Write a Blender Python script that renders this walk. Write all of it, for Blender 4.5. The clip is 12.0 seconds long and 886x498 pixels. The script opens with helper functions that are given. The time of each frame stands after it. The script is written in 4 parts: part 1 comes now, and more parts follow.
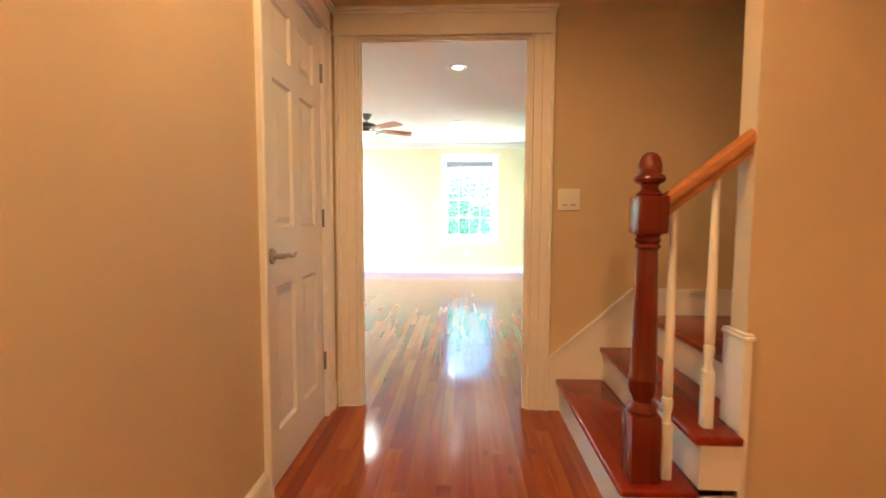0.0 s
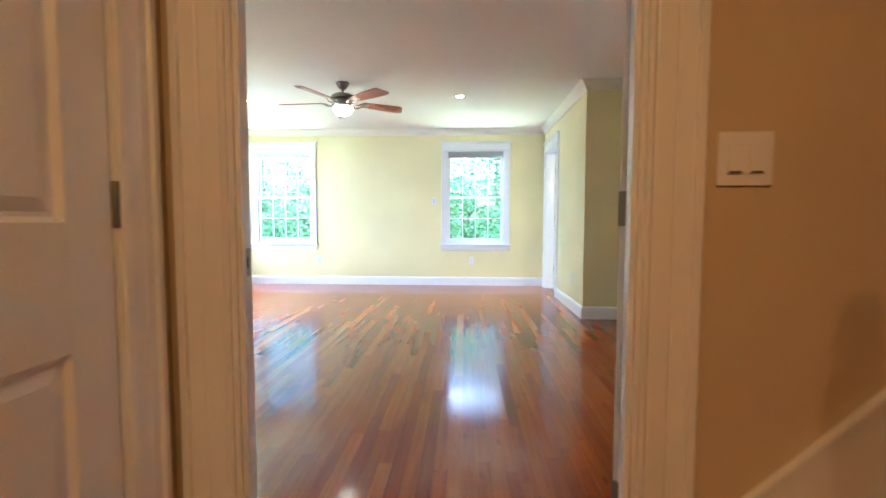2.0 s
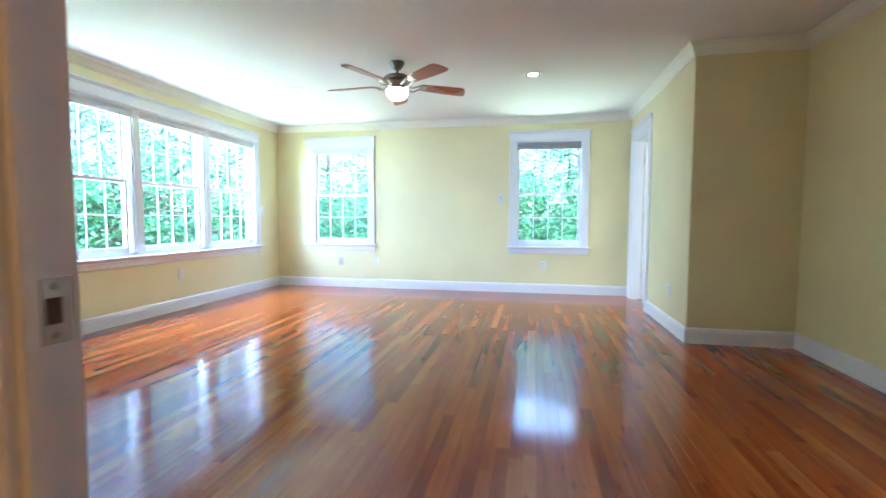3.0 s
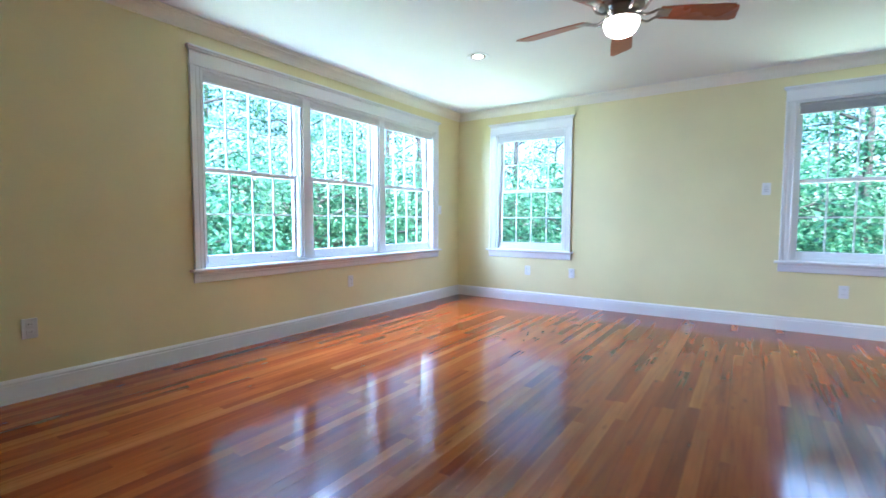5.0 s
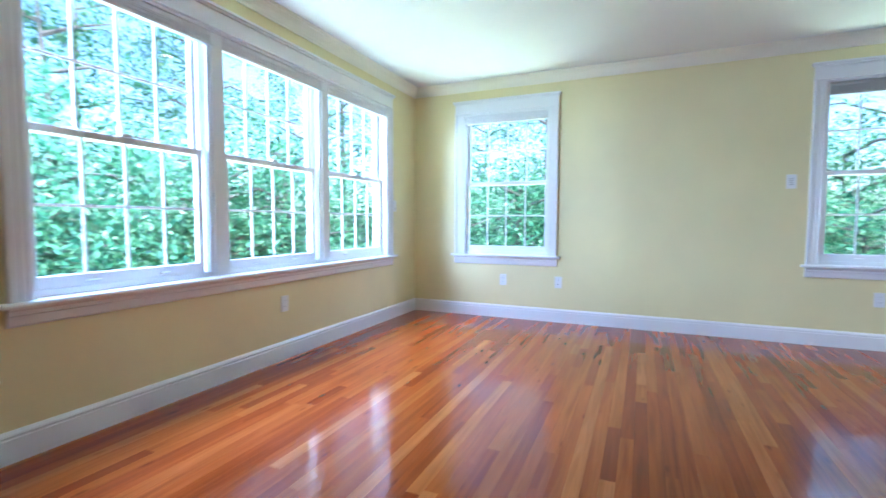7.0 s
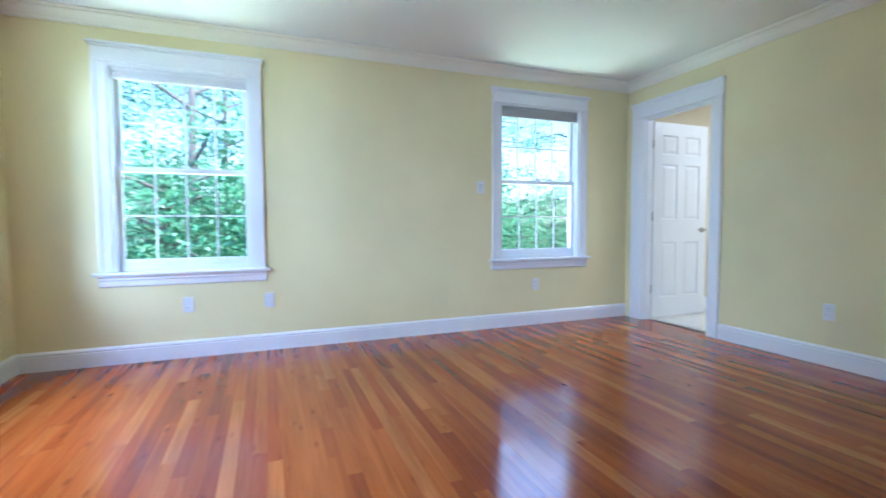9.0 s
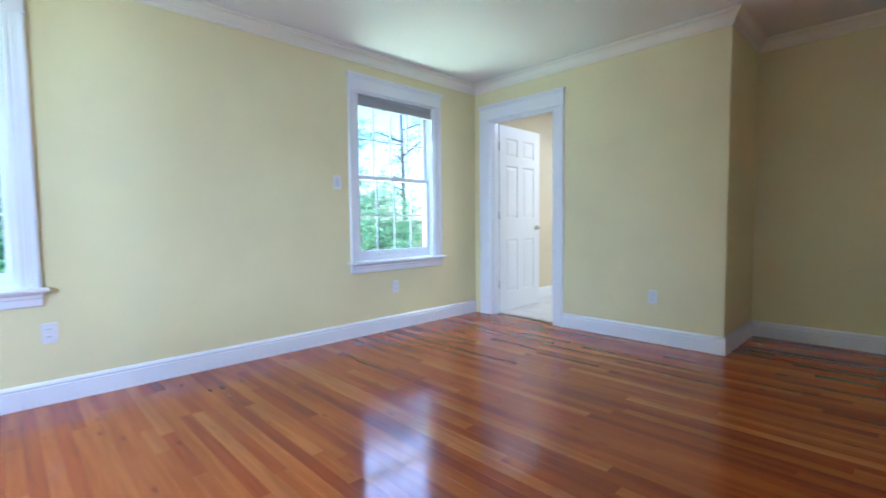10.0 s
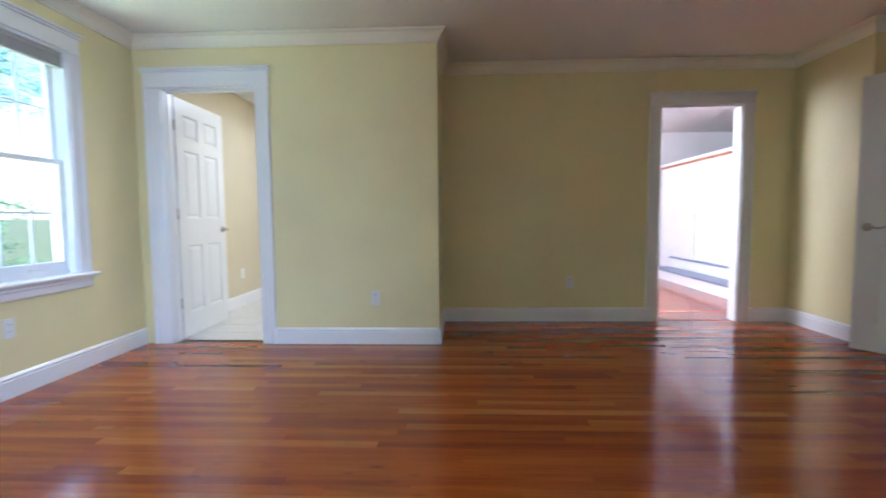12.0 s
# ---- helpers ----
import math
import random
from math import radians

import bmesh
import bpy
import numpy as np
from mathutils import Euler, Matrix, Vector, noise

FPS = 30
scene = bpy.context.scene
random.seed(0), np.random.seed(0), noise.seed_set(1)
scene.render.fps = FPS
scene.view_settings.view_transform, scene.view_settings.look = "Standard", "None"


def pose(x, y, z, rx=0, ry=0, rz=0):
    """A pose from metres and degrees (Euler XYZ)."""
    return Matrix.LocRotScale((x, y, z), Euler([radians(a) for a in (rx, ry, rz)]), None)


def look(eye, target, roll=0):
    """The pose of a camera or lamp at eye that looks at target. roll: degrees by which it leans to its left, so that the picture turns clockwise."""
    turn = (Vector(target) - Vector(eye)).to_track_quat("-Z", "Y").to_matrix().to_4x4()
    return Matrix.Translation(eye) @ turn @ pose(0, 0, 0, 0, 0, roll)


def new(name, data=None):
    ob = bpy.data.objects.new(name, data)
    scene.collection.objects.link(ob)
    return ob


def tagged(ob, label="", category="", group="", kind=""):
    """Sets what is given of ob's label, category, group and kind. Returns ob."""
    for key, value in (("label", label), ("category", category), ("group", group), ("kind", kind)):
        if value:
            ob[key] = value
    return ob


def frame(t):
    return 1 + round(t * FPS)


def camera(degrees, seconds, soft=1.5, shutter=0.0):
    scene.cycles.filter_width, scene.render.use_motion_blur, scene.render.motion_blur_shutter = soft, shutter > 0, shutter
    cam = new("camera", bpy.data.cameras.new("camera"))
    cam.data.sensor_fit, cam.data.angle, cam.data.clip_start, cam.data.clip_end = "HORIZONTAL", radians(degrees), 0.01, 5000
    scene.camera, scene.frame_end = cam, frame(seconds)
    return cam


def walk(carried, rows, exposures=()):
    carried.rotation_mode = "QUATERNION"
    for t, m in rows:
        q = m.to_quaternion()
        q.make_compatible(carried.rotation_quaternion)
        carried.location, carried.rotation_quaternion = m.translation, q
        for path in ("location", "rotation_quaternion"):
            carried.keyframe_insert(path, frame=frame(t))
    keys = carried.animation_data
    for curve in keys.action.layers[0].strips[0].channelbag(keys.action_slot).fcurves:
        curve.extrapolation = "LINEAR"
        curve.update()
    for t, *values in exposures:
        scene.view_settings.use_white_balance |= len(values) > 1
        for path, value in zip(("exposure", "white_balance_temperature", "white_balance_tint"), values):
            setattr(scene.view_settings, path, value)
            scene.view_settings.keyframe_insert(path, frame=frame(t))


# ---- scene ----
cam = camera(88.5, 12.0, soft=1.6, shutter=0.5)
EXPOSURES = [(0.0, 3.7, 5500, 6), (1.0, 3.35, 5550, 7), (2.0, 2.85, 5450, 7), (2.5, 2.7, 5250, 6), (3.0, 2.6, 5000, 4), (3.5, 2.38, 5000, 4), (5.5, 2.0, 5000, 9), (9.0, 1.9, 4950, 10), (10.5, 2.02, 5050, 12), (12.0, 1.95, 5350, 13)]
PATH = [
    (0, (0.164, 1.422, 1.078), (0.082, 3.415, 0.938), 0.2),
    (0.5, (0.156, 1.784, 1.073), (0.074, 3.777, 0.936), 0.1),
    (1, (0.16, 2.163, 1.072), (0.078, 4.156, 0.933), 0.2),
    (1.5, (0.143, 2.546, 1.061), (0.06, 4.54, 0.924), 0.3),
    (2, (0.133, 2.903, 1.04), (0.04, 4.897, 0.914), 0.1),
    (2.5, (0.121, 3.262, 1.033), (-0.094, 5.246, 0.905), 0.2),
    (3, (0.095, 3.601, 1.033), (-0.289, 5.559, 0.906), 0.2),
    (3.5, (-0.047, 3.888, 1.099), (-0.62, 5.799, 0.949), 0.1),
    (3.7, (-0.083, 4.014, 1.097), (-0.788, 5.88, 0.957), 0.1),
    (5.3, (-0.589, 4.943, 1.025), (-1.73, 6.58, 0.895), 0.2),
    (5.5, (-0.692, 5.031, 1.027), (-1.84, 6.664, 0.895), 0.2),
    (6, (-0.926, 5.245, 1.039), (-2.08, 6.872, 0.898), 0.3),
    (6.5, (-1.196, 5.409, 1.017), (-2.27, 7.091, 0.894), 0.2),
    (7, (-1.47, 5.556, 1.001), (-2.27, 7.386, 0.883), 0.2),
    (7.2, (-1.555, 5.638, 0.995), (-2.231, 7.516, 0.879), -0.0),
    (8.8, (-2.235, 6.221, 0.986), (-1.636, 8.126, 0.888), -0.4),
    (9, (-2.23, 6.297, 0.992), (-1.51, 8.16, 0.887), -0.3),
    (9.5, (-2.386, 6.566, 0.997), (-1.286, 8.233, 0.895), -0.3),
    (10, (-2.399, 6.802, 1.007), (-1.006, 8.232, 0.887), -0.6),
    (10.5, (-2.41, 7.005, 1.014), (-0.8, 8.187, 0.891), -0.6),
    (11, (-2.388, 7.209, 1.005), (-0.578, 8.052, 0.888), -0.5),
    (11.5, (-2.302, 7.385, 0.987), (-0.364, 7.862, 0.87), -0.7),
    (12, (-2.235, 7.545, 1.018), (-0.241, 7.628, 0.882), -0.5),
]
walk(cam, [(t, look(eye, target, roll)) for t, eye, target, roll in PATH], EXPOSURES)

# ---- light ----
sky = bpy.data.worlds.new("sky")
scene.world = sky
sky.use_nodes = True
wn = sky.node_tree
wn.nodes.clear()
w_out = wn.nodes.new("ShaderNodeOutputWorld")
w_bg = wn.nodes.new("ShaderNodeBackground")
w_sky = wn.nodes.new("ShaderNodeTexSky")
w_sky.sky_type = "NISHITA"
w_sky.sun_disc = False
w_sky.sun_elevation = radians(42)
w_sky.sun_rotation = radians(131)
w_bg.inputs["Strength"].default_value = 0.15
wn.links.new(w_sky.outputs[0], w_bg.inputs[0])
wn.links.new(w_bg.outputs[0], w_out.inputs[0])

sun_data = bpy.data.lights.new("sun", "SUN")
sun_data.energy = 5.0
sun_data.angle = radians(0.5)
sun_data.color = (1.0, 0.95, 0.86)
sun = new("sun", sun_data)
sun.matrix_world = look((8, -7, 9.5), (0, 0, 0))


def area_lamp(name, eye, target, w, h, watts, color):
    d = bpy.data.lights.new(name, "AREA")
    d.shape, d.size, d.size_y, d.energy, d.color = "RECTANGLE", w, h, watts, color
    ob = new(name, d)
    ob.matrix_world = look(eye, target)
    return ob


def spot_lamp(name, at, watts, color, angle=130, radius=0.04):
    d = bpy.data.lights.new(name, "SPOT")
    d.energy, d.color, d.spot_size, d.spot_blend, d.shadow_soft_size = watts, color, radians(angle), 0.6, radius
    ob = new(name, d)
    ob.matrix_world = look(at, (at[0], at[1] + 0.001, 0))
    return ob


def point_lamp(name, at, watts, color, radius):
    d = bpy.data.lights.new(name, "POINT")
    d.energy, d.color, d.shadow_soft_size = watts, color, radius
    ob = new(name, d)
    ob.location = at
    return ob


DAY = (0.56, 0.68, 1.0)
LEAFLIGHT = (0.86, 1.0, 0.62)
XW_OUT, YN_OUT = -4.0, 10.33
WARM = (1.0, 0.52, 0.18)
# added lamps standing in for the open sky at each window, above the line of sight, and for the bright ground and leaves
# below it
area_lamp("sky_light_west", (XW_OUT - 3.0, 8.09, 7.6), (XW_OUT + 0.9, 8.09, 0.9), 9.0, 5.4, 1950, DAY)
# added fill, kept out of view, that brightens the partition and north wall
area_lamp("fill_light_southwest", (XW_OUT - 2.5, 5.55, 2.1), (1.4, 9.1, 1.4), 1.5, 2.2, 175, (0.62, 0.76, 1.0))
area_lamp("sky_light_north", (1.2, YN_OUT + 3.6, 6.0), (-0.6, YN_OUT - 0.9, 0.9), 8.0, 5.4, 310, DAY)
area_lamp("ground_light_west", (XW_OUT - 0.55, 8.09, 0.10), (XW_OUT + 1.7, 8.09, 2.3), 2.9, 0.8, 48, LEAFLIGHT)
for x in (-2.79, 0.31):
    area_lamp("ground_light_north", (x, YN_OUT + 0.50, 0.10), (x, YN_OUT - 0.6, 2.3), 0.95, 0.7, 24, LEAFLIGHT)
# lamps of the place
spot_lamp("hall_lamp_light_1", (0.15, 2.35, 2.44), 6.2, WARM, 172, 0.05)
spot_lamp("hall_lamp_light_2", (0.15, 0.30, 2.44), 10.5, WARM, 172, 0.05)
for k, (lx, ly) in enumerate(((0.118, 5.785), (0.075, 8.29), (-2.509, 8.366))):
    spot_lamp("recessed_lamp_light", (lx, ly, 2.450), 0.3, (1.0, 0.74, 0.48), 120, 0.05)
point_lamp("fan_lamp_light", (-1.145, 7.71, 2.04), 0.28, (1.0, 0.80, 0.58), 0.09)
# added fills that brighten bathroom and foyer, whose own sources are unseen
area_lamp("bath_fill_light", (2.9, 8.9, 2.44), (2.9, 8.9, 0), 0.5, 0.5, 10, (0.94, 0.94, 0.92))
area_lamp("foyer_fill_light", (3.2, 7.2, 2.1), (3.9, 4.0, 0.9), 1.4, 1.2, 42, (0.95, 0.95, 1.0))

# ---- materials ----


def material(name, color, rough=0.5, metal=0.0, spec=0.5, coat=0.0):
    m = bpy.data.materials.new(name)
    m.use_nodes = True
    b = m.node_tree.nodes["Principled BSDF"]
    b.inputs["Base Color"].default_value = (*color, 1)
    b.inputs["Roughness"].default_value = rough
    b.inputs["Metallic"].default_value = metal
    b.inputs["Specular IOR Level"].default_value = spec
    b.inputs["Coat Weight"].default_value = coat
    return m


def node(m, kind, **ins):
    n = m.node_tree.nodes.new(kind)
    for k, v in ins.items():
        n.inputs[k.replace("_", " ")].default_value = v
    return n


def wire(m, a, b):
    m.node_tree.links.new(a, b)


def bsdf(m):
    return m.node_tree.nodes["Principled BSDF"]


def ramp(m, fac, stops):
    r = m.node_tree.nodes.new("ShaderNodeValToRGB")
    while len(r.color_ramp.elements) < len(stops):
        r.color_ramp.elements.new(0.5)
    for e, (p, c) in zip(r.color_ramp.elements, stops):
        e.position, e.color = p, (*c, 1)
    wire(m, fac, r.inputs["Fac"])
    return r


def painted(name, color, rough, drift=0.05, bump=0.06, scale=260.0):
    """Roller-painted surface: a broad unevenness of tone and a fine stipple."""
    m = material(name, color, rough)
    geo = node(m, "ShaderNodeNewGeometry")
    big = node(m, "ShaderNodeTexNoise", Scale=1.3, Detail=4.0)
    fine = node(m, "ShaderNodeTexNoise", Scale=scale, Detail=3.0)
    wire(m, geo.outputs["Position"], big.inputs["Vector"])
    wire(m, geo.outputs["Position"], fine.inputs["Vector"])
    lo = tuple(c * (1 - drift) for c in color)
    hi = tuple(min(1, c * (1 + drift)) for c in color)
    r = ramp(m, big.outputs["Fac"], [(0.3, lo), (0.7, hi)])
    wire(m, r.outputs[0], bsdf(m).inputs["Base Color"])
    bp = node(m, "ShaderNodeBump", Strength=bump, Distance=0.002)
    wire(m, fine.outputs["Fac"], bp.inputs["Height"])
    wire(m, bp.outputs[0], bsdf(m).inputs["Normal"])
    return m


def wood(name, stops, rough, per="object", along="Y", coat=0.0, dark=0.55, gloss_drift=0.05, knots=False):
    """Varnished wood with grain along one axis; each piece has its own tone and its own stretch of grain."""
    m = material(name, stops[0][1], rough, coat=coat)
    if per == "object":
        rnd = node(m, "ShaderNodeObjectInfo").outputs["Random"]
    else:
        rnd = node(m, "ShaderNodeNewGeometry").outputs["Random Per Island"]
    pos = node(m, "ShaderNodeNewGeometry").outputs["Position"]
    shift = node(m, "ShaderNodeVectorMath")
    shift.operation = "MULTIPLY_ADD"
    shift.inputs[1].default_value = (1, 1, 1)
    wire(m, pos, shift.inputs[0])
    mul = node(m, "ShaderNodeMath")
    mul.operation = "MULTIPLY"
    mul.inputs[1].default_value = 37.0
    wire(m, rnd, mul.inputs[0])
    wire(m, mul.outputs[0], shift.inputs[2])
    mp = node(m, "ShaderNodeMapping")
    mp.inputs["Scale"].default_value = {"Y": (42, 2.2, 42), "X": (2.2, 42, 42), "Z": (42, 42, 2.2)}[along]
    wire(m, shift.outputs[0], mp.inputs["Vector"])
    grain = node(m, "ShaderNodeTexNoise", Scale=1.0, Detail=3.5, Roughness=0.58, Distortion=0.5)
    wire(m, mp.outputs[0], grain.inputs["Vector"])
    base = ramp(m, rnd, stops)
    g = ramp(m, grain.outputs["Fac"], [(0.32, (dark, dark * 0.92, dark * 0.88)), (0.62, (1, 1, 1))])
    mix = node(m, "ShaderNodeMixRGB")
    mix.blend_type = "MULTIPLY"
    mix.inputs["Fac"].default_value = 0.75
    wire(m, base.outputs[0], mix.inputs[1])
    wire(m, g.outputs[0], mix.inputs[2])
    tone = mix
    if knots:
        # slow drift between heartwood and sapwood along each board, and a few dark knots drawn out with the grain
        mp2 = node(m, "ShaderNodeMapping")
        mp2.inputs["Scale"].default_value = (16, 0.9, 16)
        wire(m, shift.outputs[0], mp2.inputs["Vector"])
        drift = node(m, "ShaderNodeTexNoise", Scale=1.0, Detail=2.0, Distortion=0.8)
        wire(m, mp2.outputs[0], drift.inputs["Vector"])
        d = ramp(m, drift.outputs["Fac"], [(0.32, (0.78, 0.70, 0.64)), (0.50, (1, 1, 1)), (0.70, (1.10, 1.16, 1.22))])
        mp3 = node(m, "ShaderNodeMapping")
        mp3.inputs["Scale"].default_value = (11, 3.4, 11)
        wire(m, shift.outputs[0], mp3.inputs["Vector"])
        spots_tex = node(m, "ShaderNodeTexVoronoi", Scale=1.0)
        wire(m, mp3.outputs[0], spots_tex.inputs["Vector"])
        k = ramp(m, spots_tex.outputs["Distance"], [(0.04, (0.55, 0.42, 0.36)), (0.15, (1, 1, 1))])
        for extra in (d, k):
            both = node(m, "ShaderNodeMixRGB")
            both.blend_type = "MULTIPLY"
            both.inputs["Fac"].default_value = 0.85
            wire(m, tone.outputs[0], both.inputs[1])
            wire(m, extra.outputs[0], both.inputs[2])
            tone = both
    wire(m, tone.outputs[0], bsdf(m).inputs["Base Color"])
    wear = node(m, "ShaderNodeTexNoise", Scale=2.6, Detail=5.0)
    wire(m, pos, wear.inputs["Vector"])
    rr = ramp(m, wear.outputs["Fac"], [(0.3, (rough - gloss_drift,) * 3), (0.75, (rough + gloss_drift,) * 3)])
    wire(m, rr.outputs[0], bsdf(m).inputs["Roughness"])
    ripple = node(m, "ShaderNodeTexNoise", Scale=5.0, Detail=1.0)
    wire(m, pos, ripple.inputs["Vector"])
    b1 = node(m, "ShaderNodeBump", Strength=0.03, Distance=0.004)
    wire(m, ripple.outputs["Fac"], b1.inputs["Height"])
    wire(m, b1.outputs[0], bsdf(m).inputs["Normal"])
    if coat:
        bsdf(m).inputs["Coat Roughness"].default_value = 0.09
        wire(m, b1.outputs[0], bsdf(m).inputs["Coat Normal"])
    return m


FLOOR_STOPS = [(0.0, (0.240, 0.037, 0.006)), (0.10, (0.280, 0.048, 0.008)), (0.35, (0.345, 0.067, 0.010)), (0.65, (0.385, 0.083, 0.013)),
               (0.90, (0.430, 0.108, 0.018)), (1.0, (0.500, 0.155, 0.034))]
M_WALL = painted("yellow_wall_paint", (0.78, 0.70, 0.39), 0.55)
M_TAN = painted("tan_wall_paint", (0.61, 0.50, 0.34), 0.5)
M_BATH = painted("beige_wall_paint", (0.62, 0.54, 0.38), 0.55)
M_PALE = painted("off_white_wall_paint", (0.78, 0.76, 0.74), 0.5)
M_CEIL = painted("ceiling_paint", (0.80, 0.80, 0.78), 0.8, 0.02, 0.08)
M_TRIM = painted("white_trim_gloss", (0.81, 0.81, 0.82), 0.28, 0.02, 0.004, 90.0)
# the trim's white with the warm light on the crown mixed into the colour
M_CROWN = painted("crown_paint_warm_lit", (0.83, 0.80, 0.68), 0.35, 0.02, 0.004, 90.0)
M_DOOR = painted("white_door_paint", (0.79, 0.79, 0.78), 0.32, 0.02, 0.008, 120.0)
M_VINYL = painted("white_sash", (0.82, 0.83, 0.84), 0.35, 0.02, 0.01, 60.0)
M_BLIND = painted("blind_fabric", (0.74, 0.74, 0.76), 0.7, 0.03, 0.05)
M_BLIND_GREY = painted("grey_blind_slats", (0.42, 0.42, 0.42), 0.5, 0.04, 0.03)
M_PLATE = painted("white_plastic", (0.80, 0.80, 0.80), 0.35, 0.01, 0.01)
M_HOLE_SHADE = material("latch_shade_brown", (0.11, 0.055, 0.025), 0.7)
M_SLATE = painted("blue_grey_tread_paint", (0.22, 0.25, 0.33), 0.4, 0.05, 0.02)
# shade inside outlet slots and dimmer slits, painted on thin slabs without depth
M_SLOT_SHADE = material("slot_shade_dark", (0.05, 0.05, 0.05), 0.6)
M_BOARD = wood("floor_boards", FLOOR_STOPS, 0.13, dark=0.72, knots=True)
M_BOARD_FAR = wood("floor_boards_joined", FLOOR_STOPS, 0.13, per="island", dark=0.72, knots=True)
M_SUBFLOOR = material("floor_gap_dark", (0.06, 0.022, 0.009), 0.7)
RED_STOPS = [(0.0, (0.235, 0.022, 0.006)), (1.0, (0.29, 0.034, 0.009))]
M_TREAD = wood("stained_tread", RED_STOPS, 0.22, along="Y", dark=0.78)
M_NEWEL = wood("stained_newel", [(0.0, (0.13, 0.016, 0.006)), (1.0, (0.16, 0.021, 0.008))], 0.18, along="Z", dark=0.75)
M_RAIL = wood("varnished_handrail", [(0.0, (0.46, 0.19, 0.07)), (1.0, (0.52, 0.23, 0.09))], 0.25, along="X", dark=0.75)
M_BLADE = wood("fan_blade_veneer", [(0.0, (0.30, 0.070, 0.020)), (1.0, (0.38, 0.100, 0.030))], 0.3, along="X", dark=0.7)
M_NICKEL = material("brushed_nickel", (0.40, 0.37, 0.33), 0.30, 1.0)
M_PEWTER = material("dark_pewter", (0.30, 0.285, 0.25), 0.35, 1.0)
M_STEEL = material("hinge_steel", (0.27, 0.26, 0.25), 0.35, 1.0)
M_BARK = painted("bark", (0.10, 0.085, 0.07), 0.9, 0.3, 0.6, 14.0)
M_TILE = painted("pale_floor_tile", (0.66, 0.64, 0.60), 0.3, 0.05, 0.02)
M_GROUT = material("grout", (0.42, 0.40, 0.37), 0.8)
M_SIDING = painted("outside_siding", (0.7, 0.7, 0.68), 0.7)
M_SOIL = painted("woodland_ground", (0.07, 0.09, 0.035), 0.95, 0.4, 0.5, 6.0)


def glass_material():
    """Clear thin pane: lets light straight through, with a mirror gloss that grows towards grazing angles."""
    m = material("window_glass", (1, 1, 1), 0.0)
    clear = node(m, "ShaderNodeBsdfTransparent", Color=(0.97, 0.985, 0.98, 1))
    gloss = node(m, "ShaderNodeBsdfGlossy", Roughness=0.0)
    face = node(m, "ShaderNodeLayerWeight", Blend=0.5)
    steep = node(m, "ShaderNodeMath")
    steep.operation = "POWER"
    steep.inputs[1].default_value = 5.0
    wire(m, face.outputs["Facing"], steep.inputs[0])
    fres = node(m, "ShaderNodeMath")
    fres.operation = "MULTIPLY_ADD"
    fres.inputs[1].default_value = 0.90
    fres.inputs[2].default_value = 0.035
    wire(m, steep.outputs[0], fres.inputs[0])
    mx = node(m, "ShaderNodeMixShader")
    wire(m, fres.outputs[0], mx.inputs["Fac"])
    wire(m, clear.outputs[0], mx.inputs[1])
    wire(m, gloss.outputs[0], mx.inputs[2])
    wire(m, mx.outputs[0], m.node_tree.nodes["Material Output"].inputs["Surface"])
    return m


def glow(name, color, strength):
    m = material(name, color, 0.4)
    b = bsdf(m)
    b.inputs["Emission Color"].default_value = (*color, 1)
    b.inputs["Emission Strength"].default_value = strength
    return m


def leaf_material():
    m = material("leaves", (0.07, 0.14, 0.03), 0.5)
    rnd = node(m, "ShaderNodeNewGeometry").outputs["Random Per Island"]
    # random leaf tones, stretched to hold sunlit and deep-shaded leaves in the colour
    r = ramp(m, rnd, [(0.0, (0.012, 0.056, 0.028)), (0.40, (0.066, 0.195, 0.092)), (0.85, (0.20, 0.42, 0.19)), (1.0, (0.42, 0.58, 0.32))])
    wire(m, r.outputs[0], bsdf(m).inputs["Base Color"])
    tr = node(m, "ShaderNodeBsdfTranslucent")
    wire(m, r.outputs[0], tr.inputs["Color"])
    mx = node(m, "ShaderNodeMixShader")
    mx.inputs["Fac"].default_value = 0.6
    out = m.node_tree.nodes["Material Output"]
    wire(m, bsdf(m).outputs[0], mx.inputs[1])
    wire(m, tr.outputs[0], mx.inputs[2])
    wire(m, mx.outputs[0], out.inputs["Surface"])
    return m


M_BAFFLE = material("lamp_baffle", (0.10, 0.06, 0.04), 0.4)
M_GLASS = glass_material()
M_GLOW = glow("frosted_lamp_glass", (1.0, 0.86, 0.66), 5.0)
M_CAN = glow("recessed_lamp_face", (1.0, 0.84, 0.66), 5.0)
M_LEAF = leaf_material()

# ---- building helpers ----


def box(bm, x0, x1, y0, y1, z0, z1):
    vs = [bm.verts.new((x, y, z)) for x in (x0, x1) for y in (y0, y1) for z in (z0, z1)]
    for f in ((0, 1, 3, 2), (4, 6, 7, 5), (0, 4, 5, 1), (2, 3, 7, 6), (0, 2, 6, 4), (1, 5, 7, 3)):
        bm.faces.new([vs[i] for i in f])


def soft_box(bm, x0, x1, y0, y1, z0, z1, r=0.003, seg=2):
    b = bmesh.new()
    box(b, x0, x1, y0, y1, z0, z1)
    bmesh.ops.bevel(b, geom=b.edges[:], offset=r, segments=seg, affect="EDGES", profile=0.5)
    me = bpy.data.meshes.new("tmp")
    b.to_mesh(me)
    b.free()
    bm.from_mesh(me)
    bpy.data.meshes.remove(me)


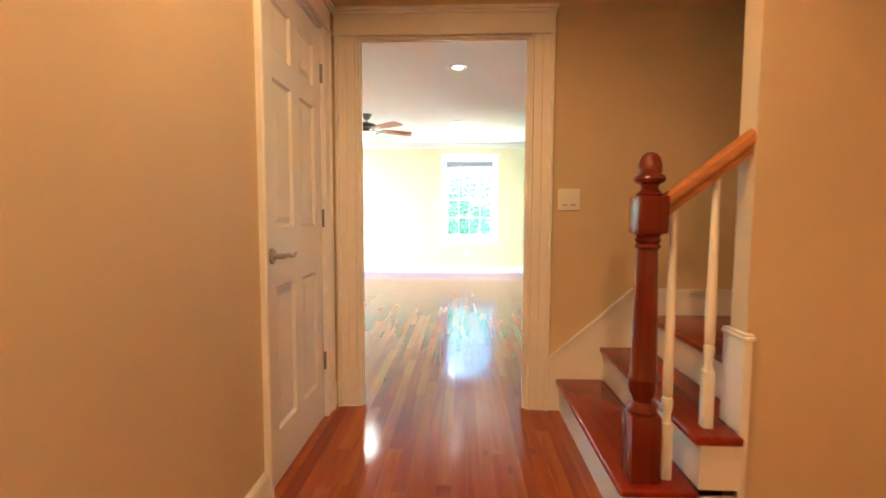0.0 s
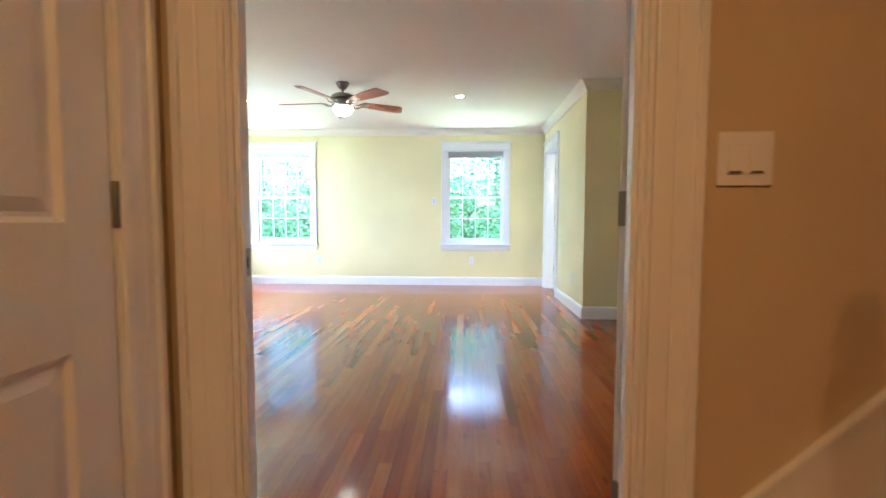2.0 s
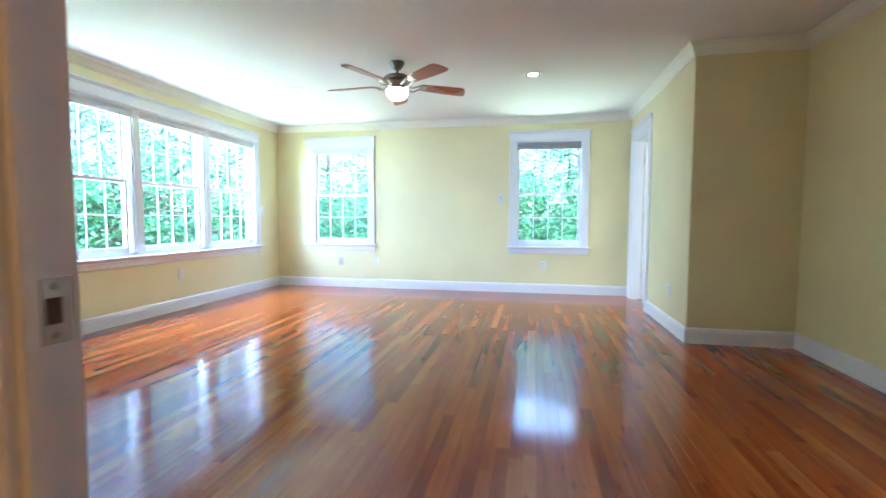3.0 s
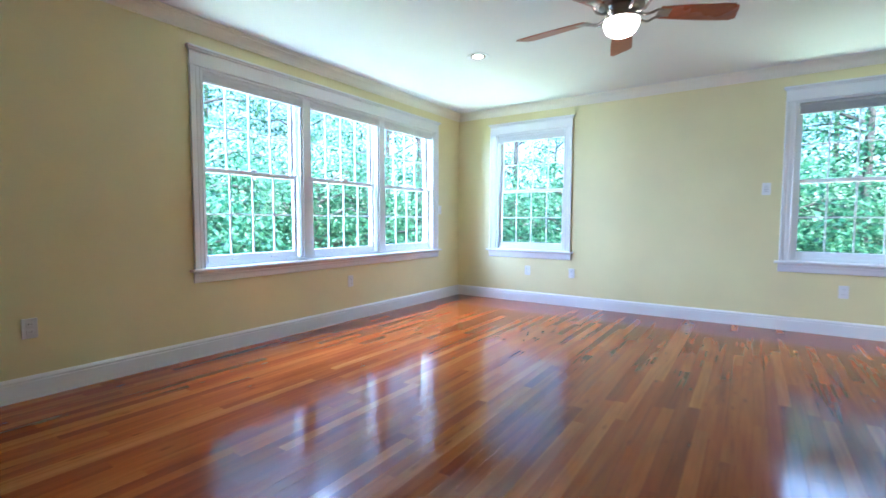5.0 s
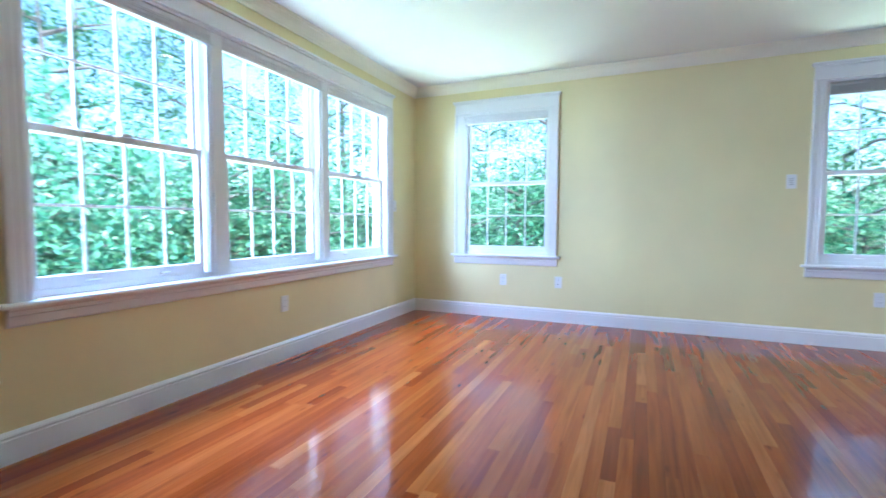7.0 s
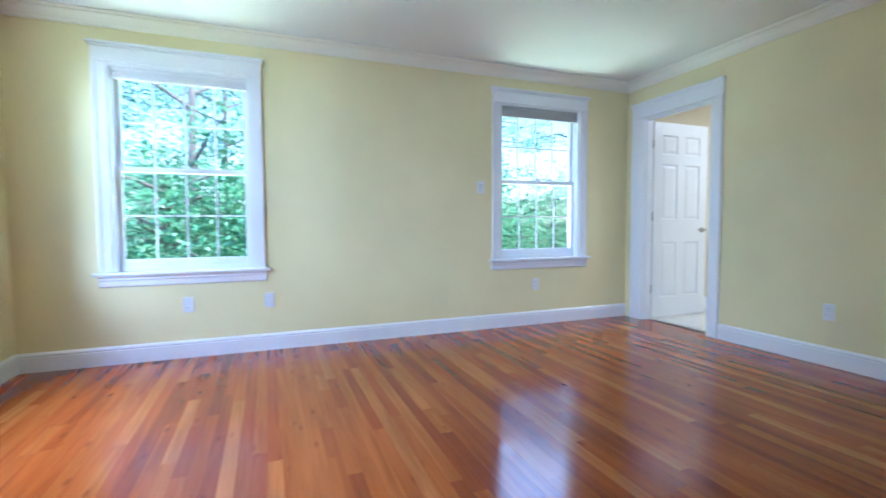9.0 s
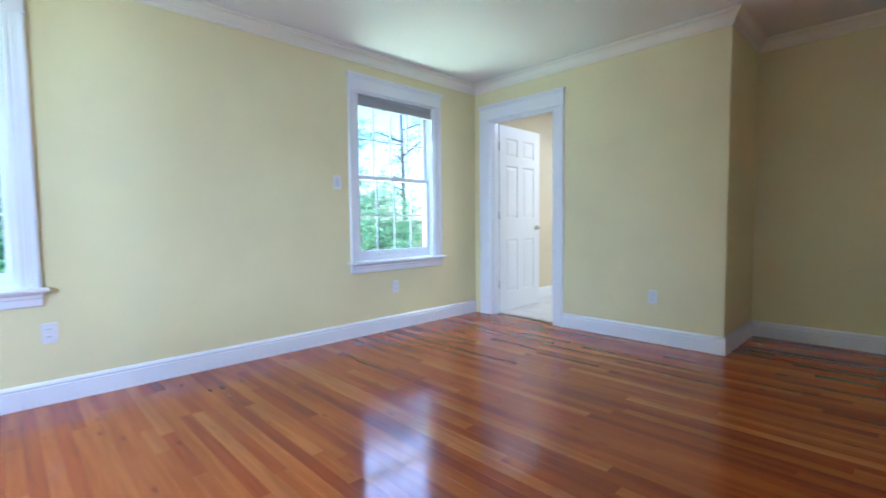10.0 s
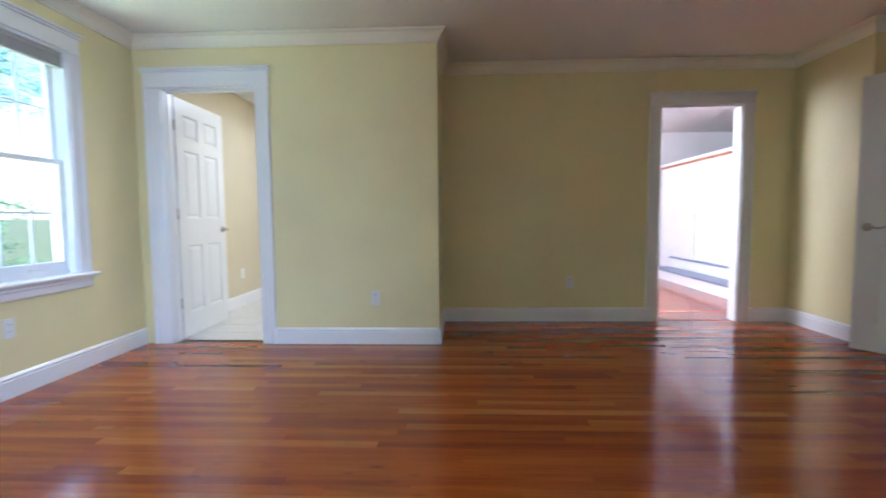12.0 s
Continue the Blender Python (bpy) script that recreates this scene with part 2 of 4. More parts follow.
def prism(bm, poly, axis, a, b):
    """A polygon (u, v) drawn out along an axis: x: (y, z), y: (x, z), z: (x, y)."""
    def at(u, v, w):
        return {"x": (w, u, v), "y": (u, w, v), "z": (u, v, w)}[axis]
    lo = [bm.verts.new(at(u, v, a)) for u, v in poly]
    hi = [bm.verts.new(at(u, v, b)) for u, v in poly]
    n = len(poly)
    for i in range(n):
        bm.faces.new((lo[i], lo[(i + 1) % n], hi[(i + 1) % n], hi[i]))
    bm.faces.new(lo[::-1])
    bm.faces.new(hi)


def lathe(bm, profile, cx=0.0, cy=0.0, seg=32):
    """A turned shape from (radius, z) pairs."""
    rings = []
    for r, z in profile:
        rings.append([bm.verts.new((cx + r * math.cos(2 * math.pi * k / seg), cy + r * math.sin(2 * math.pi * k / seg), z)) for k in range(seg)])
    for a, b in zip(rings, rings[1:]):
        for k in range(seg):
            bm.faces.new((a[k], a[(k + 1) % seg], b[(k + 1) % seg], b[k]))
    bm.faces.new(rings[0][::-1])
    bm.faces.new(rings[-1])


def tube(bm, pts, radii, seg=12):
    """A round bar through points."""
    pts = [Vector(p) for p in pts]
    rings = []
    for i, p in enumerate(pts):
        d = (pts[min(i + 1, len(pts) - 1)] - pts[max(i - 1, 0)]).normalized()
        side = d.cross(Vector((0, 0, 1)))
        if side.length < 0.05:
            side = d.cross(Vector((1, 0, 0)))
        side.normalize()
        up = side.cross(d)
        r = radii[i] if isinstance(radii, (list, tuple)) else radii
        rings.append([bm.verts.new(p + r * (math.cos(2 * math.pi * k / seg) * side + math.sin(2 * math.pi * k / seg) * up)) for k in range(seg)])
    for a, b in zip(rings, rings[1:]):
        for k in range(seg):
            bm.faces.new((a[k], a[(k + 1) % seg], b[(k + 1) % seg], b[k]))
    bm.faces.new(rings[0][::-1])
    bm.faces.new(rings[-1])


def mesh_of(name, bm, mat, smooth=False):
    bmesh.ops.recalc_face_normals(bm, faces=bm.faces[:])
    me = bpy.data.meshes.new(name)
    bm.to_mesh(me)
    bm.free()
    me.materials.append(mat)
    if smooth:
        for p in me.polygons:
            p.use_smooth = True
        me.set_sharp_from_angle(angle=radians(38))
    return me


def part(name, bm, mat, parent, label="", smooth=False):
    ob = new(name, mesh_of(name, bm, mat, smooth))
    ob.parent = parent
    if label:
        tagged(ob, label)
    return ob


def thing(name, label, category, kind="", group="", at=(0, 0, 0)):
    ob = new(name)
    ob.empty_display_size = 0.1
    ob.location = at
    return tagged(ob, label, category, group, kind)


def solid(name, bm, mat, label, category, kind="structure", smooth=False):
    return tagged(new(name, mesh_of(name, bm, mat, smooth)), label, category, kind=kind)


def wall(name, axis, a0, a1, lo, hi, mat, label, openings=(), z0=-0.02, z1=2.48):
    """A wall whose faces lie at a0 and a1 on one axis, from lo to hi along the other, with openings (lo, hi, bottom, top)."""
    bm = bmesh.new()
    cuts = sorted({lo, hi, *(v for o in openings for v in o[:2])})
    for p, q in zip(cuts, cuts[1:]):
        spans = [(z0, z1)]
        for o in openings:
            if o[0] <= p and q <= o[1]:
                spans = [(z0, o[2]), (o[3], z1)]
        for b, t in spans:
            if t - b > 0.001:
                if axis == "x":
                    box(bm, a0, a1, p, q, b, t)
                else:
                    box(bm, p, q, a0, a1, b, t)
    return solid(name, bm, mat, label, "wall")


def sweep(name, pts, profile, mat, label, category="trim"):
    """A moulding with profile (out from the wall, z) along a line of wall corners, with the room on the left hand."""
    bm = bmesh.new()
    pts = [Vector((x, y)) for x, y in pts]
    rows = []
    for i, p in enumerate(pts):
        dirs = []
        if i > 0:
            dirs.append((p - pts[i - 1]).normalized())
        if i < len(pts) - 1:
            dirs.append((pts[i + 1] - p).normalized())
        normals = [Vector((-d.y, d.x)) for d in dirs]
        n = sum(normals, Vector((0, 0))).normalized()
        n = n / max(0.3, n.dot(normals[0]))
        rows.append([bm.verts.new((p.x + n.x * u, p.y + n.y * u, z)) for u, z in profile])
    k = len(profile)
    for a, b in zip(rows, rows[1:]):
        for j in range(k):
            bm.faces.new((a[j], a[(j + 1) % k], b[(j + 1) % k], b[j]))
    bm.faces.new(rows[0][::-1])
    bm.faces.new(rows[-1])
    return solid(name, bm, mat, label, category)


# ---- measures of the place ----
CEIL = 2.475
XW, XE, XA = -3.838, 1.386, 2.210          # room: west wall, east partition, alcove's east wall
YN, YS, YP = 10.168, 4.015, 7.730           # north wall, south wall, alcove's north wall
YJ = 4.436                                # south wall where it steps forward
HX, HY = -0.562, 3.94                     # hall: west wall, end wall
D1 = (-0.412, 0.532)                      # hall doorway along x
D2 = (4.910, 5.665)                       # alcove doorway along y
D3 = (9.173, 9.945)                       # bathroom doorway along y
DOOR_H = 2.050
DOOR_3 = 2.070
SILL, HEAD = 0.660, 2.142
W1 = (6.612, 9.560)
W2 = (-3.252, -2.334)
W3 = (-0.146, 0.762)

# ---- setting ----
wall("wall_west", "x", XW - 0.16, XW, YS - 0.08, YN + 0.16, M_WALL, "pale yellow painted outer wall with a triple window", [(*W1, SILL, HEAD)])
wall("wall_north", "y", YN, YN + 0.16, XW, 3.95, M_WALL, "pale yellow painted outer wall with two windows", [(*W2, SILL, HEAD), (*W3, SILL, HEAD)])
wall("wall_east_partition", "x", XE, XE + 0.115, YP, YN, M_WALL, "pale yellow painted partition with the bathroom doorway", [(*D3, -0.02, DOOR_3)])
wall("wall_alcove_north", "y", YP, YP + 0.115, XE + 0.115, XA + 0.115, M_WALL, "pale yellow painted return wall of the alcove")
wall("wall_alcove_east", "x", XA, XA + 0.058, YJ, YP, M_WALL, "yellow painted alcove wall with a doorway in shade", [(*D2, -0.02, DOOR_H)])
wall("wall_foyer_west", "x", XA + 0.058, XA + 0.115, 3.50, YP, M_PALE, "off-white wall of the bright foyer", [(*D2, -0.02, DOOR_H)])
wall("wall_south", "y", 3.975, YS, XW, 1.40, M_WALL, "pale yellow painted wall with the hall doorway", [(*D1, -0.02, DOOR_H)])
wall("wall_south_jog", "y", 3.975, YJ, 1.40, XA + 0.058, M_WALL, "pale yellow painted wall, set forward beside the alcove")
wall("wall_hall_end", "y", HY, 3.975, HX - 0.12, XA + 0.058, M_TAN, "tan painted end wall of the hall with a doorway", [(*D1, -0.02, DOOR_H)])
wall("wall_hall_west", "x", HX - 0.12, HX, -0.7, HY, M_TAN, "tan painted hall wall with a closet door", [(3.068, 3.790, -0.02, DOOR_H)])
wall("wall_stair_side", "y", 2.93, 3.022, 1.10, XA, M_TAN, "tan painted wall beside the stairs")
wall("wall_hall_east", "x", XA, XA + 0.058, -0.7, HY, M_TAN, "tan painted wall beyond the stairs")
wall("wall_hall_back", "y", -0.82, -0.7, HX - 0.12, XA + 0.058, M_TAN, "tan painted wall behind the hall")
wall("wall_closet_back", "x", HX - 0.75, HX - 0.63, 2.9, HY, M_TAN, "tan back wall of the hall closet")
wall("wall_bath_south", "y", YP, YP + 0.115, XA + 0.115, 3.95, M_BATH, "beige painted bathroom wall")
wall("wall_bath_east", "x", 3.95, 4.07, YP, YN + 0.16, M_BATH, "beige painted bathroom wall")
bm = bmesh.new()
box(bm, XE + 0.119, 3.949, YN - 0.008, YN - 0.001, 0, CEIL)
solid("wall_bath_north", bm, M_BATH, "beige painted bathroom wall behind the open door", "wall")
wall("wall_foyer_east", "x", 6.0, 6.12, 1.4, 7.6, M_PALE, "off-white far wall of the foyer")
wall("wall_foyer_north", "y", 7.60, 7.70, XA + 0.115, 6.0, M_PALE, "off-white foyer wall")
wall("wall_foyer_south", "y", 1.4, 1.5, XA + 0.058, 6.0, M_PALE, "off-white foyer wall behind the steps")

bm = bmesh.new()
box(bm, XW - 0.16, 6.12, -0.82, YN + 0.16, CEIL, CEIL + 0.12)
solid("ceiling", bm, M_CEIL, "smooth white painted ceiling", "ceiling")
bm = bmesh.new()
box(bm, XW - 0.16, 6.12, -0.82, YN + 0.16, -0.16, -0.022)
solid("subfloor", bm, M_SUBFLOOR, "dark timber deck under the floor boards", "floor")

# mouldings
BASE = [(0, 0), (0.016, 0), (0.016, 0.100), (0.013, 0.104), (0.013, 0.110), (0.017, 0.114), (0.014, 0.122), (0.007, 0.130), (0.004, 0.134), (0, 0.134)]
CROWN = [(0, CEIL - 0.098), (0.010, CEIL - 0.098), (0.012, CEIL - 0.088), (0.018, CEIL - 0.082), (0.024, CEIL - 0.066), (0.036, CEIL - 0.046),
         (0.052, CEIL - 0.030), (0.058, CEIL - 0.026), (0.058, CEIL - 0.018), (0.070, CEIL - 0.010), (0.072, CEIL - 0.002), (0, CEIL - 0.002)]
CROWN = CROWN[::-1]
BASE = BASE[::-1]
BASE_LABEL, CROWN_LABEL = "white gloss baseboard with a moulded top edge", "trim-painted crown moulding under the ceiling, warm light put into its colour"
CAS = 0.108
sweep("crown_moulding_1", [(XA, YP), (XE, YP), (XE, YN), (XW, YN), (XW, YS), (1.40, YS), (1.40, YJ), (XA, YJ), (XA, YP - 0.0005)], CROWN, M_CROWN, CROWN_LABEL)
sweep("baseboard_1", [(XA, D2[1] + CAS), (XA, YP), (XE, YP), (XE, D3[0] - CAS)], BASE, M_TRIM, BASE_LABEL)
sweep("baseboard_2", [(XE, YN), (XW, YN), (XW, YS), (D1[0] - CAS, YS)], BASE, M_TRIM, BASE_LABEL)
sweep("baseboard_3", [(D1[1] + CAS, YS), (1.40, YS), (1.40, YJ), (XA, YJ), (XA, D2[0] - CAS)], BASE, M_TRIM, BASE_LABEL)
sweep("baseboard_4", [(D1[0] - 0.133, HY), (HX, HY), (HX, 3.90)], BASE, M_TRIM, BASE_LABEL)
sweep("baseboard_5", [(HX, 3.028), (HX, -0.7), (XA, -0.7), (XA, 2.93), (1.118, 2.93)], BASE, M_TRIM, BASE_LABEL)
sweep("baseboard_6", [(3.949, YN - 0.008), (XE + 0.117, YN - 0.008)], BASE, M_TRIM, BASE_LABEL)

# ---- doorways ----


def casing_profile(w, t=0.020):
    """Across the casing: inner bead, fluted flat, raised back band. u runs from the opening outwards."""
    return [(0, 0), (0, t * 0.55), (0.008, t * 0.80), (0.016, t * 0.55), (0.020, t * 0.62), (w * 0.46, t * 0.72), (w * 0.50, t * 0.60),
            (w * 0.54, t * 0.74), (w - 0.024, t * 0.82), (w - 0.020, t * 1.25), (w - 0.004, t * 1.25), (w, t * 1.05), (w, 0)]


def place(axis, side, face, u, v):
    """A plan point for a position u along a wall and v proud of its face."""
    return (face + side * v, u) if axis == "x" else (u, face + side * v)


def trim_opening(parent, axis, face, side, lo, hi, bottom, top, w, w_lo=None, w_hi=None, cap=0.145):
    """Casings, head board and cap round an opening, on the face that looks to side (+1 or -1)."""
    for edge, out, ww in ((lo, -1, w_lo or w), (hi, 1, w_hi or w)):
        b = bmesh.new()
        prism(b, [place(axis, side, face, edge + out * u, v) for u, v in casing_profile(ww)], "z", bottom, top)
        part("side_casing", b, M_TRIM, parent)
    a, z = lo - (w_lo or w), hi + (w_hi or w)
    b = bmesh.new()

    def bar(u0, u1, v1, z0, z1):
        p, q = place(axis, side, face, u0, 0), place(axis, side, face, u1, v1)
        soft_box(b, min(p[0], q[0]), max(p[0], q[0]), min(p[1], q[1]), max(p[1], q[1]), z0, z1, 0.002, 1)
    bar(a - 0.006, z + 0.006, 0.026, top, top + 0.012)
    bar(a, z, 0.020, top + 0.012, top + cap - 0.034)
    part("head_casing", b, M_TRIM, parent)
    b = bmesh.new()
    bar(a - 0.006, z + 0.006, 0.030, top + cap - 0.034, top + cap - 0.018)
    bar(a - 0.013, z + 0.013, 0.040, top + cap - 0.018, top + cap)
    part("head_cap", b, M_TRIM, parent)


def jamb_lining(parent, axis, f0, f1, lo, hi, top, t=0.018, stop=None):
    b = bmesh.new()
    if axis == "x":
        box(b, f0, f1, lo, lo + t, 0.0, top)
        box(b, f0, f1, hi - t, hi, 0.0, top)
        box(b, f0, f1, lo + t, hi - t, top - t, top)
    else:
        box(b, lo, lo + t, f0, f1, 0.0, top)
        box(b, hi - t, hi, f0, f1, 0.0, top)
        box(b, lo + t, hi - t, f0, f1, top - t, top)
    part("jamb", b, M_TRIM, parent)
    if stop:
        b = bmesh.new()
        s = 0.012
        if axis == "x":
            box(b, stop[0], stop[1], lo + t, lo + t + s, 0.0, top - t)
            box(b, stop[0], stop[1], hi - t - s, hi - t, 0.0, top - t)
            box(b, stop[0], stop[1], lo + t + s, hi - t - s, top - t - s, top - t)
        else:
            box(b, lo + t, lo + t + s, stop[0], stop[1], 0.0, top - t)
            box(b, hi - t - s, hi - t, stop[0], stop[1], 0.0, top - t)
            box(b, lo + t + s, hi - t - s, stop[0], stop[1], top - t - s, top - t)
        part("door_stop", b, M_TRIM, parent)


door_1 = thing("door_1", "white moulded door casing round the hall doorway", "doorway", "structure")
jamb_lining(door_1, "y", HY - 0.002, YS + 0.002, D1[0], D1[1], DOOR_H, 0.012, (3.950, 3.966))
trim_opening(door_1, "y", HY, -1, D1[0], D1[1], 0, DOOR_H, 0.122)
trim_opening(door_1, "y", YS, 1, D1[0], D1[1], 0, DOOR_H, CAS)
door_2 = thing("door_2", "white door casing of the doorway to the foyer", "doorway", "structure")
jamb_lining(door_2, "x", XA - 0.002, XA + 0.117, D2[0], D2[1], DOOR_H, 0.012)
trim_opening(door_2, "x", XA, -1, D2[0], D2[1], 0, DOOR_H, CAS, cap=0.125)
door_3 = thing("door_3", "white door casing of the bathroom doorway", "doorway", "structure")
jamb_lining(door_3, "x", XE - 0.002, XE + 0.117, D3[0], D3[1], DOOR_3, 0.012, (XE + 0.03, XE + 0.07))
trim_opening(door_3, "x", XE, -1, D3[0], D3[1], 0, DOOR_3, CAS, w_hi=0.138, cap=0.156)
door_4 = thing("door_4", "white door casing of the hall closet", "doorway", "structure")
jamb_lining(door_4, "x", HX - 0.122, HX + 0.002, 3.062, 3.796, DOOR_H, 0.010, (HX - 0.08, HX - 0.045))
trim_opening(door_4, "x", HX, 1, 3.068, 3.790, 0, DOOR_H, 0.10, w_lo=0.045, w_hi=0.100)

# strike plate in the jamb
strike = thing("strike_plate", "brushed nickel strike plate on the white door jamb", "strike plate", at=(D1[0] + 0.012, 3.990, 0.936))
b = bmesh.new()
soft_box(b, 0, 0.002, -0.020, 0.022, -0.035, 0.035, 0.0008, 1)
for v in b.verts:
    if abs(v.co.z) > 0.033:
        v.co.y = 0.001 + (v.co.y - 0.001) * 0.80
part("plate", b, M_NICKEL, strike)
for z in (-0.026, 0.026):
    b = bmesh.new()
    lathe(b, [(0.0042, 0.0), (0.0036, 0.0008), (0.001, 0.0010)], seg=14)
    for v in b.verts:
        v.co = Vector((0.002 + v.co.z, v.co.x - 0.001, v.co.y + z))
    part("screw", b, M_STEEL, strike)
# the latch hole's shade, painted as a thin dark slab on the plate
b = bmesh.new()
box(b, 0.002, 0.003, -0.011, 0.005, -0.014, 0.014)
part("latch_shade_slab", b, M_HOLE_SHADE, strike)


def lever(parent, x, y0, z, hand=1):
    """Round rose and a waved lever, standing off the leaf's face at y0 towards hand * y."""
    h = bmesh.new()
    prof = [(0.031, 0.0), (0.031, 0.004), (0.027, 0.009), (0.014, 0.012), (0.011, 0.020), (0.011, 0.045), (0.009, 0.050)]
    lathe(h, prof, seg=24)
    for v in h.verts:
        v.co = Vector((x + v.co.x, y0 + hand * v.co.z, z + v.co.y))
    rose = part("door_handle", h, M_NICKEL, parent, "brushed nickel lever handle", True)
    g = bmesh.new()
    s = 1 if x < 0.4 else -1
    pts = [(x - 0.006 * s, y0 + hand * 0.050, z), (x + 0.02 * s, y0 + hand * 0.052, z + 0.003), (x + 0.045 * s, y0 + hand * 0.054, z + 0.001),
           (x + 0.070 * s, y0 + hand * 0.055, z - 0.006), (x + 0.092 * s, y0 + hand * 0.055, z - 0.005), (x + 0.112 * s, y0 + hand * 0.054, z + 0.006), (x + 0.124 * s, y0 + hand * 0.053, z + 0.008)]
    tube(g, pts, [0.010, 0.011, 0.009, 0.0075, 0.0065, 0.0055, 0.004])
    part("lever", g, M_NICKEL, rose, "", True)


def door_leaf(label, w, m, h=2.02, t=0.035, handle_sides=(1, -1), latch="far"):
    """A six-panel leaf, hinged at its own x = 0, its faces at y = 0 and y = -t, with hinges on the y = 0 side."""
    d = thing("panel_door", label, "door")
    st, ml = 0.115 * w / 0.76, 0.105 * w / 0.76
    rails = [(0.008, 0.215), (0.80, 1.035), (1.615, 1.715), (1.915, h)]
    cols = [(st, (w - ml) / 2), ((w + ml) / 2, w - st)]
    b = bmesh.new()
    soft_box(b, 0, st, -t, 0, 0.008, h, 0.0015, 1)
    soft_box(b, w - st, w, -t, 0, 0.008, h, 0.0015, 1)
    for z0, z1 in rails:
        box(b, st, w - st, -t + 0.0004, -0.0004, z0, z1)
    for (z0, z1), (z2, z3) in zip(rails, rails[1:]):
        box(b, cols[0][1], cols[1][0], -t + 0.0004, -0.0004, z1, z2)
    part("frame", b, M_DOOR, d)
    for (z0, z1), (z2, z3) in zip(rails, rails[1:]):
        for c0, c1 in cols:
            b = bmesh.new()
            rings = []
            for inset, depth in ((0, 0.0005), (0.010, 0.012), (0.018, 0.013), (0.042, 0.005), (0.05, 0.005)):
                rings.append((c0 + inset, c1 - inset, z1 + inset, z2 - inset, depth))
            for face in (0, 1):
                loops = []
                for x0, x1, q0, q1, dep in rings:
                    y = -dep if face == 0 else -t + dep
                    loops.append([b.verts.new(p) for p in ((x0, y, q0), (x1, y, q0), (x1, y, q1), (x0, y, q1))])
                for lo, hi in zip(loops, loops[1:]):
                    for k in range(4):
                        b.faces.new((lo[k], lo[(k + 1) % 4], hi[(k + 1) % 4], hi[k]))
                b.faces.new(loops[-1])
            part("panel", b, M_DOOR, d)
    hx = w - 0.065 if latch == "far" else 0.065
    for s in handle_sides:
        lever(d, hx, 0.0 if s > 0 else -t, 0.925, s)
    for z in (0.31, 1.07, 1.81):
        g = bmesh.new()
        lathe(g, [(0.0065, z - 0.047), (0.0075, z - 0.044), (0.0075, z + 0.044), (0.0065, z + 0.047)], -0.004, 0.005, 12)
        box(g, 0.0, 0.0022, -t + 0.004, -0.001, z - 0.044, z + 0.044)
        box(g, -0.0085, -0.0062, -t + 0.004, -0.001, z - 0.044, z + 0.044)
        part("hinge", g, M_STEEL, d, "steel butt hinge", True)
    d.matrix_world = m
    return d


# hall closet door: shut, hinges on the far side
door_leaf("white six-panel closet door, shut, with a nickel lever", 0.704, pose(HX - 0.006, 3.780, 0, 0, 0, -90), handle_sides=(1,))
# hall door, swung right back to the room's south wall
door_leaf("white six-panel hall door, swung wide open", 0.915, pose(D1[1] + 0.018, YS + 0.050, 0, 0, 0, 34.0) @ Matrix.Diagonal((1, -1, 1, 1)), handle_sides=(1, -1))
# bathroom door, standing open into the bathroom
door_leaf("white six-panel bathroom door, standing open", 0.775, pose(XE + 0.125, D3[1] + 0.012, 0, 0, 0, 1.0), h=2.045, handle_sides=(1, -1))

# ---- windows ----


def sash(parent, name, x0, x1, z0, z1, y, cols, rows, bottom_rail=0.045, top_rail=0.035):
    """One glazed sash in the plane y, with real panes between its bars."""
    st, t, mt = 0.034, 0.034, 0.013
    b = bmesh.new()
    soft_box(b, x0, x0 + st, y - t / 2, y + t / 2, z0, z1, 0.003, 1)
    soft_box(b, x1 - st, x1, y - t / 2, y + t / 2, z0, z1, 0.003, 1)
    soft_box(b, x0 + st, x1 - st, y - t / 2, y + t / 2, z0, z0 + bottom_rail, 0.003, 1)
    soft_box(b, x0 + st, x1 - st, y - t / 2, y + t / 2, z1 - top_rail, z1, 0.003, 1)
    s = part(name, b, M_VINYL, parent)
    a, c, p, q = x0 + st, x1 - st, z0 + bottom_rail, z1 - top_rail
    xs = [a + (c - a) * k / cols for k in range(cols + 1)]
    zs = [p + (q - p) * k / rows for k in range(rows + 1)]
    for v in xs[1:-1]:
        b = bmesh.new()
        soft_box(b, v - mt / 2, v + mt / 2, y - 0.007, y + 0.007, p, q, 0.002, 1)
        part("muntin", b, M_VINYL, s)
    for v in zs[1:-1]:
        b = bmesh.new()
        soft_box(b, a, c, y - 0.006, y + 0.006, v - mt / 2, v + mt / 2, 0.002, 1)
        part("muntin", b, M_VINYL, s)
    for xa, xb in zip(xs, xs[1:]):
        for za, zb in zip(zs, zs[1:]):
            b = bmesh.new()
            box(b, xa, xb, y - 0.002, y + 0.002, za, zb)
            g = part("pane", b, M_GLASS, s)
            g.visible_shadow = False
    return s


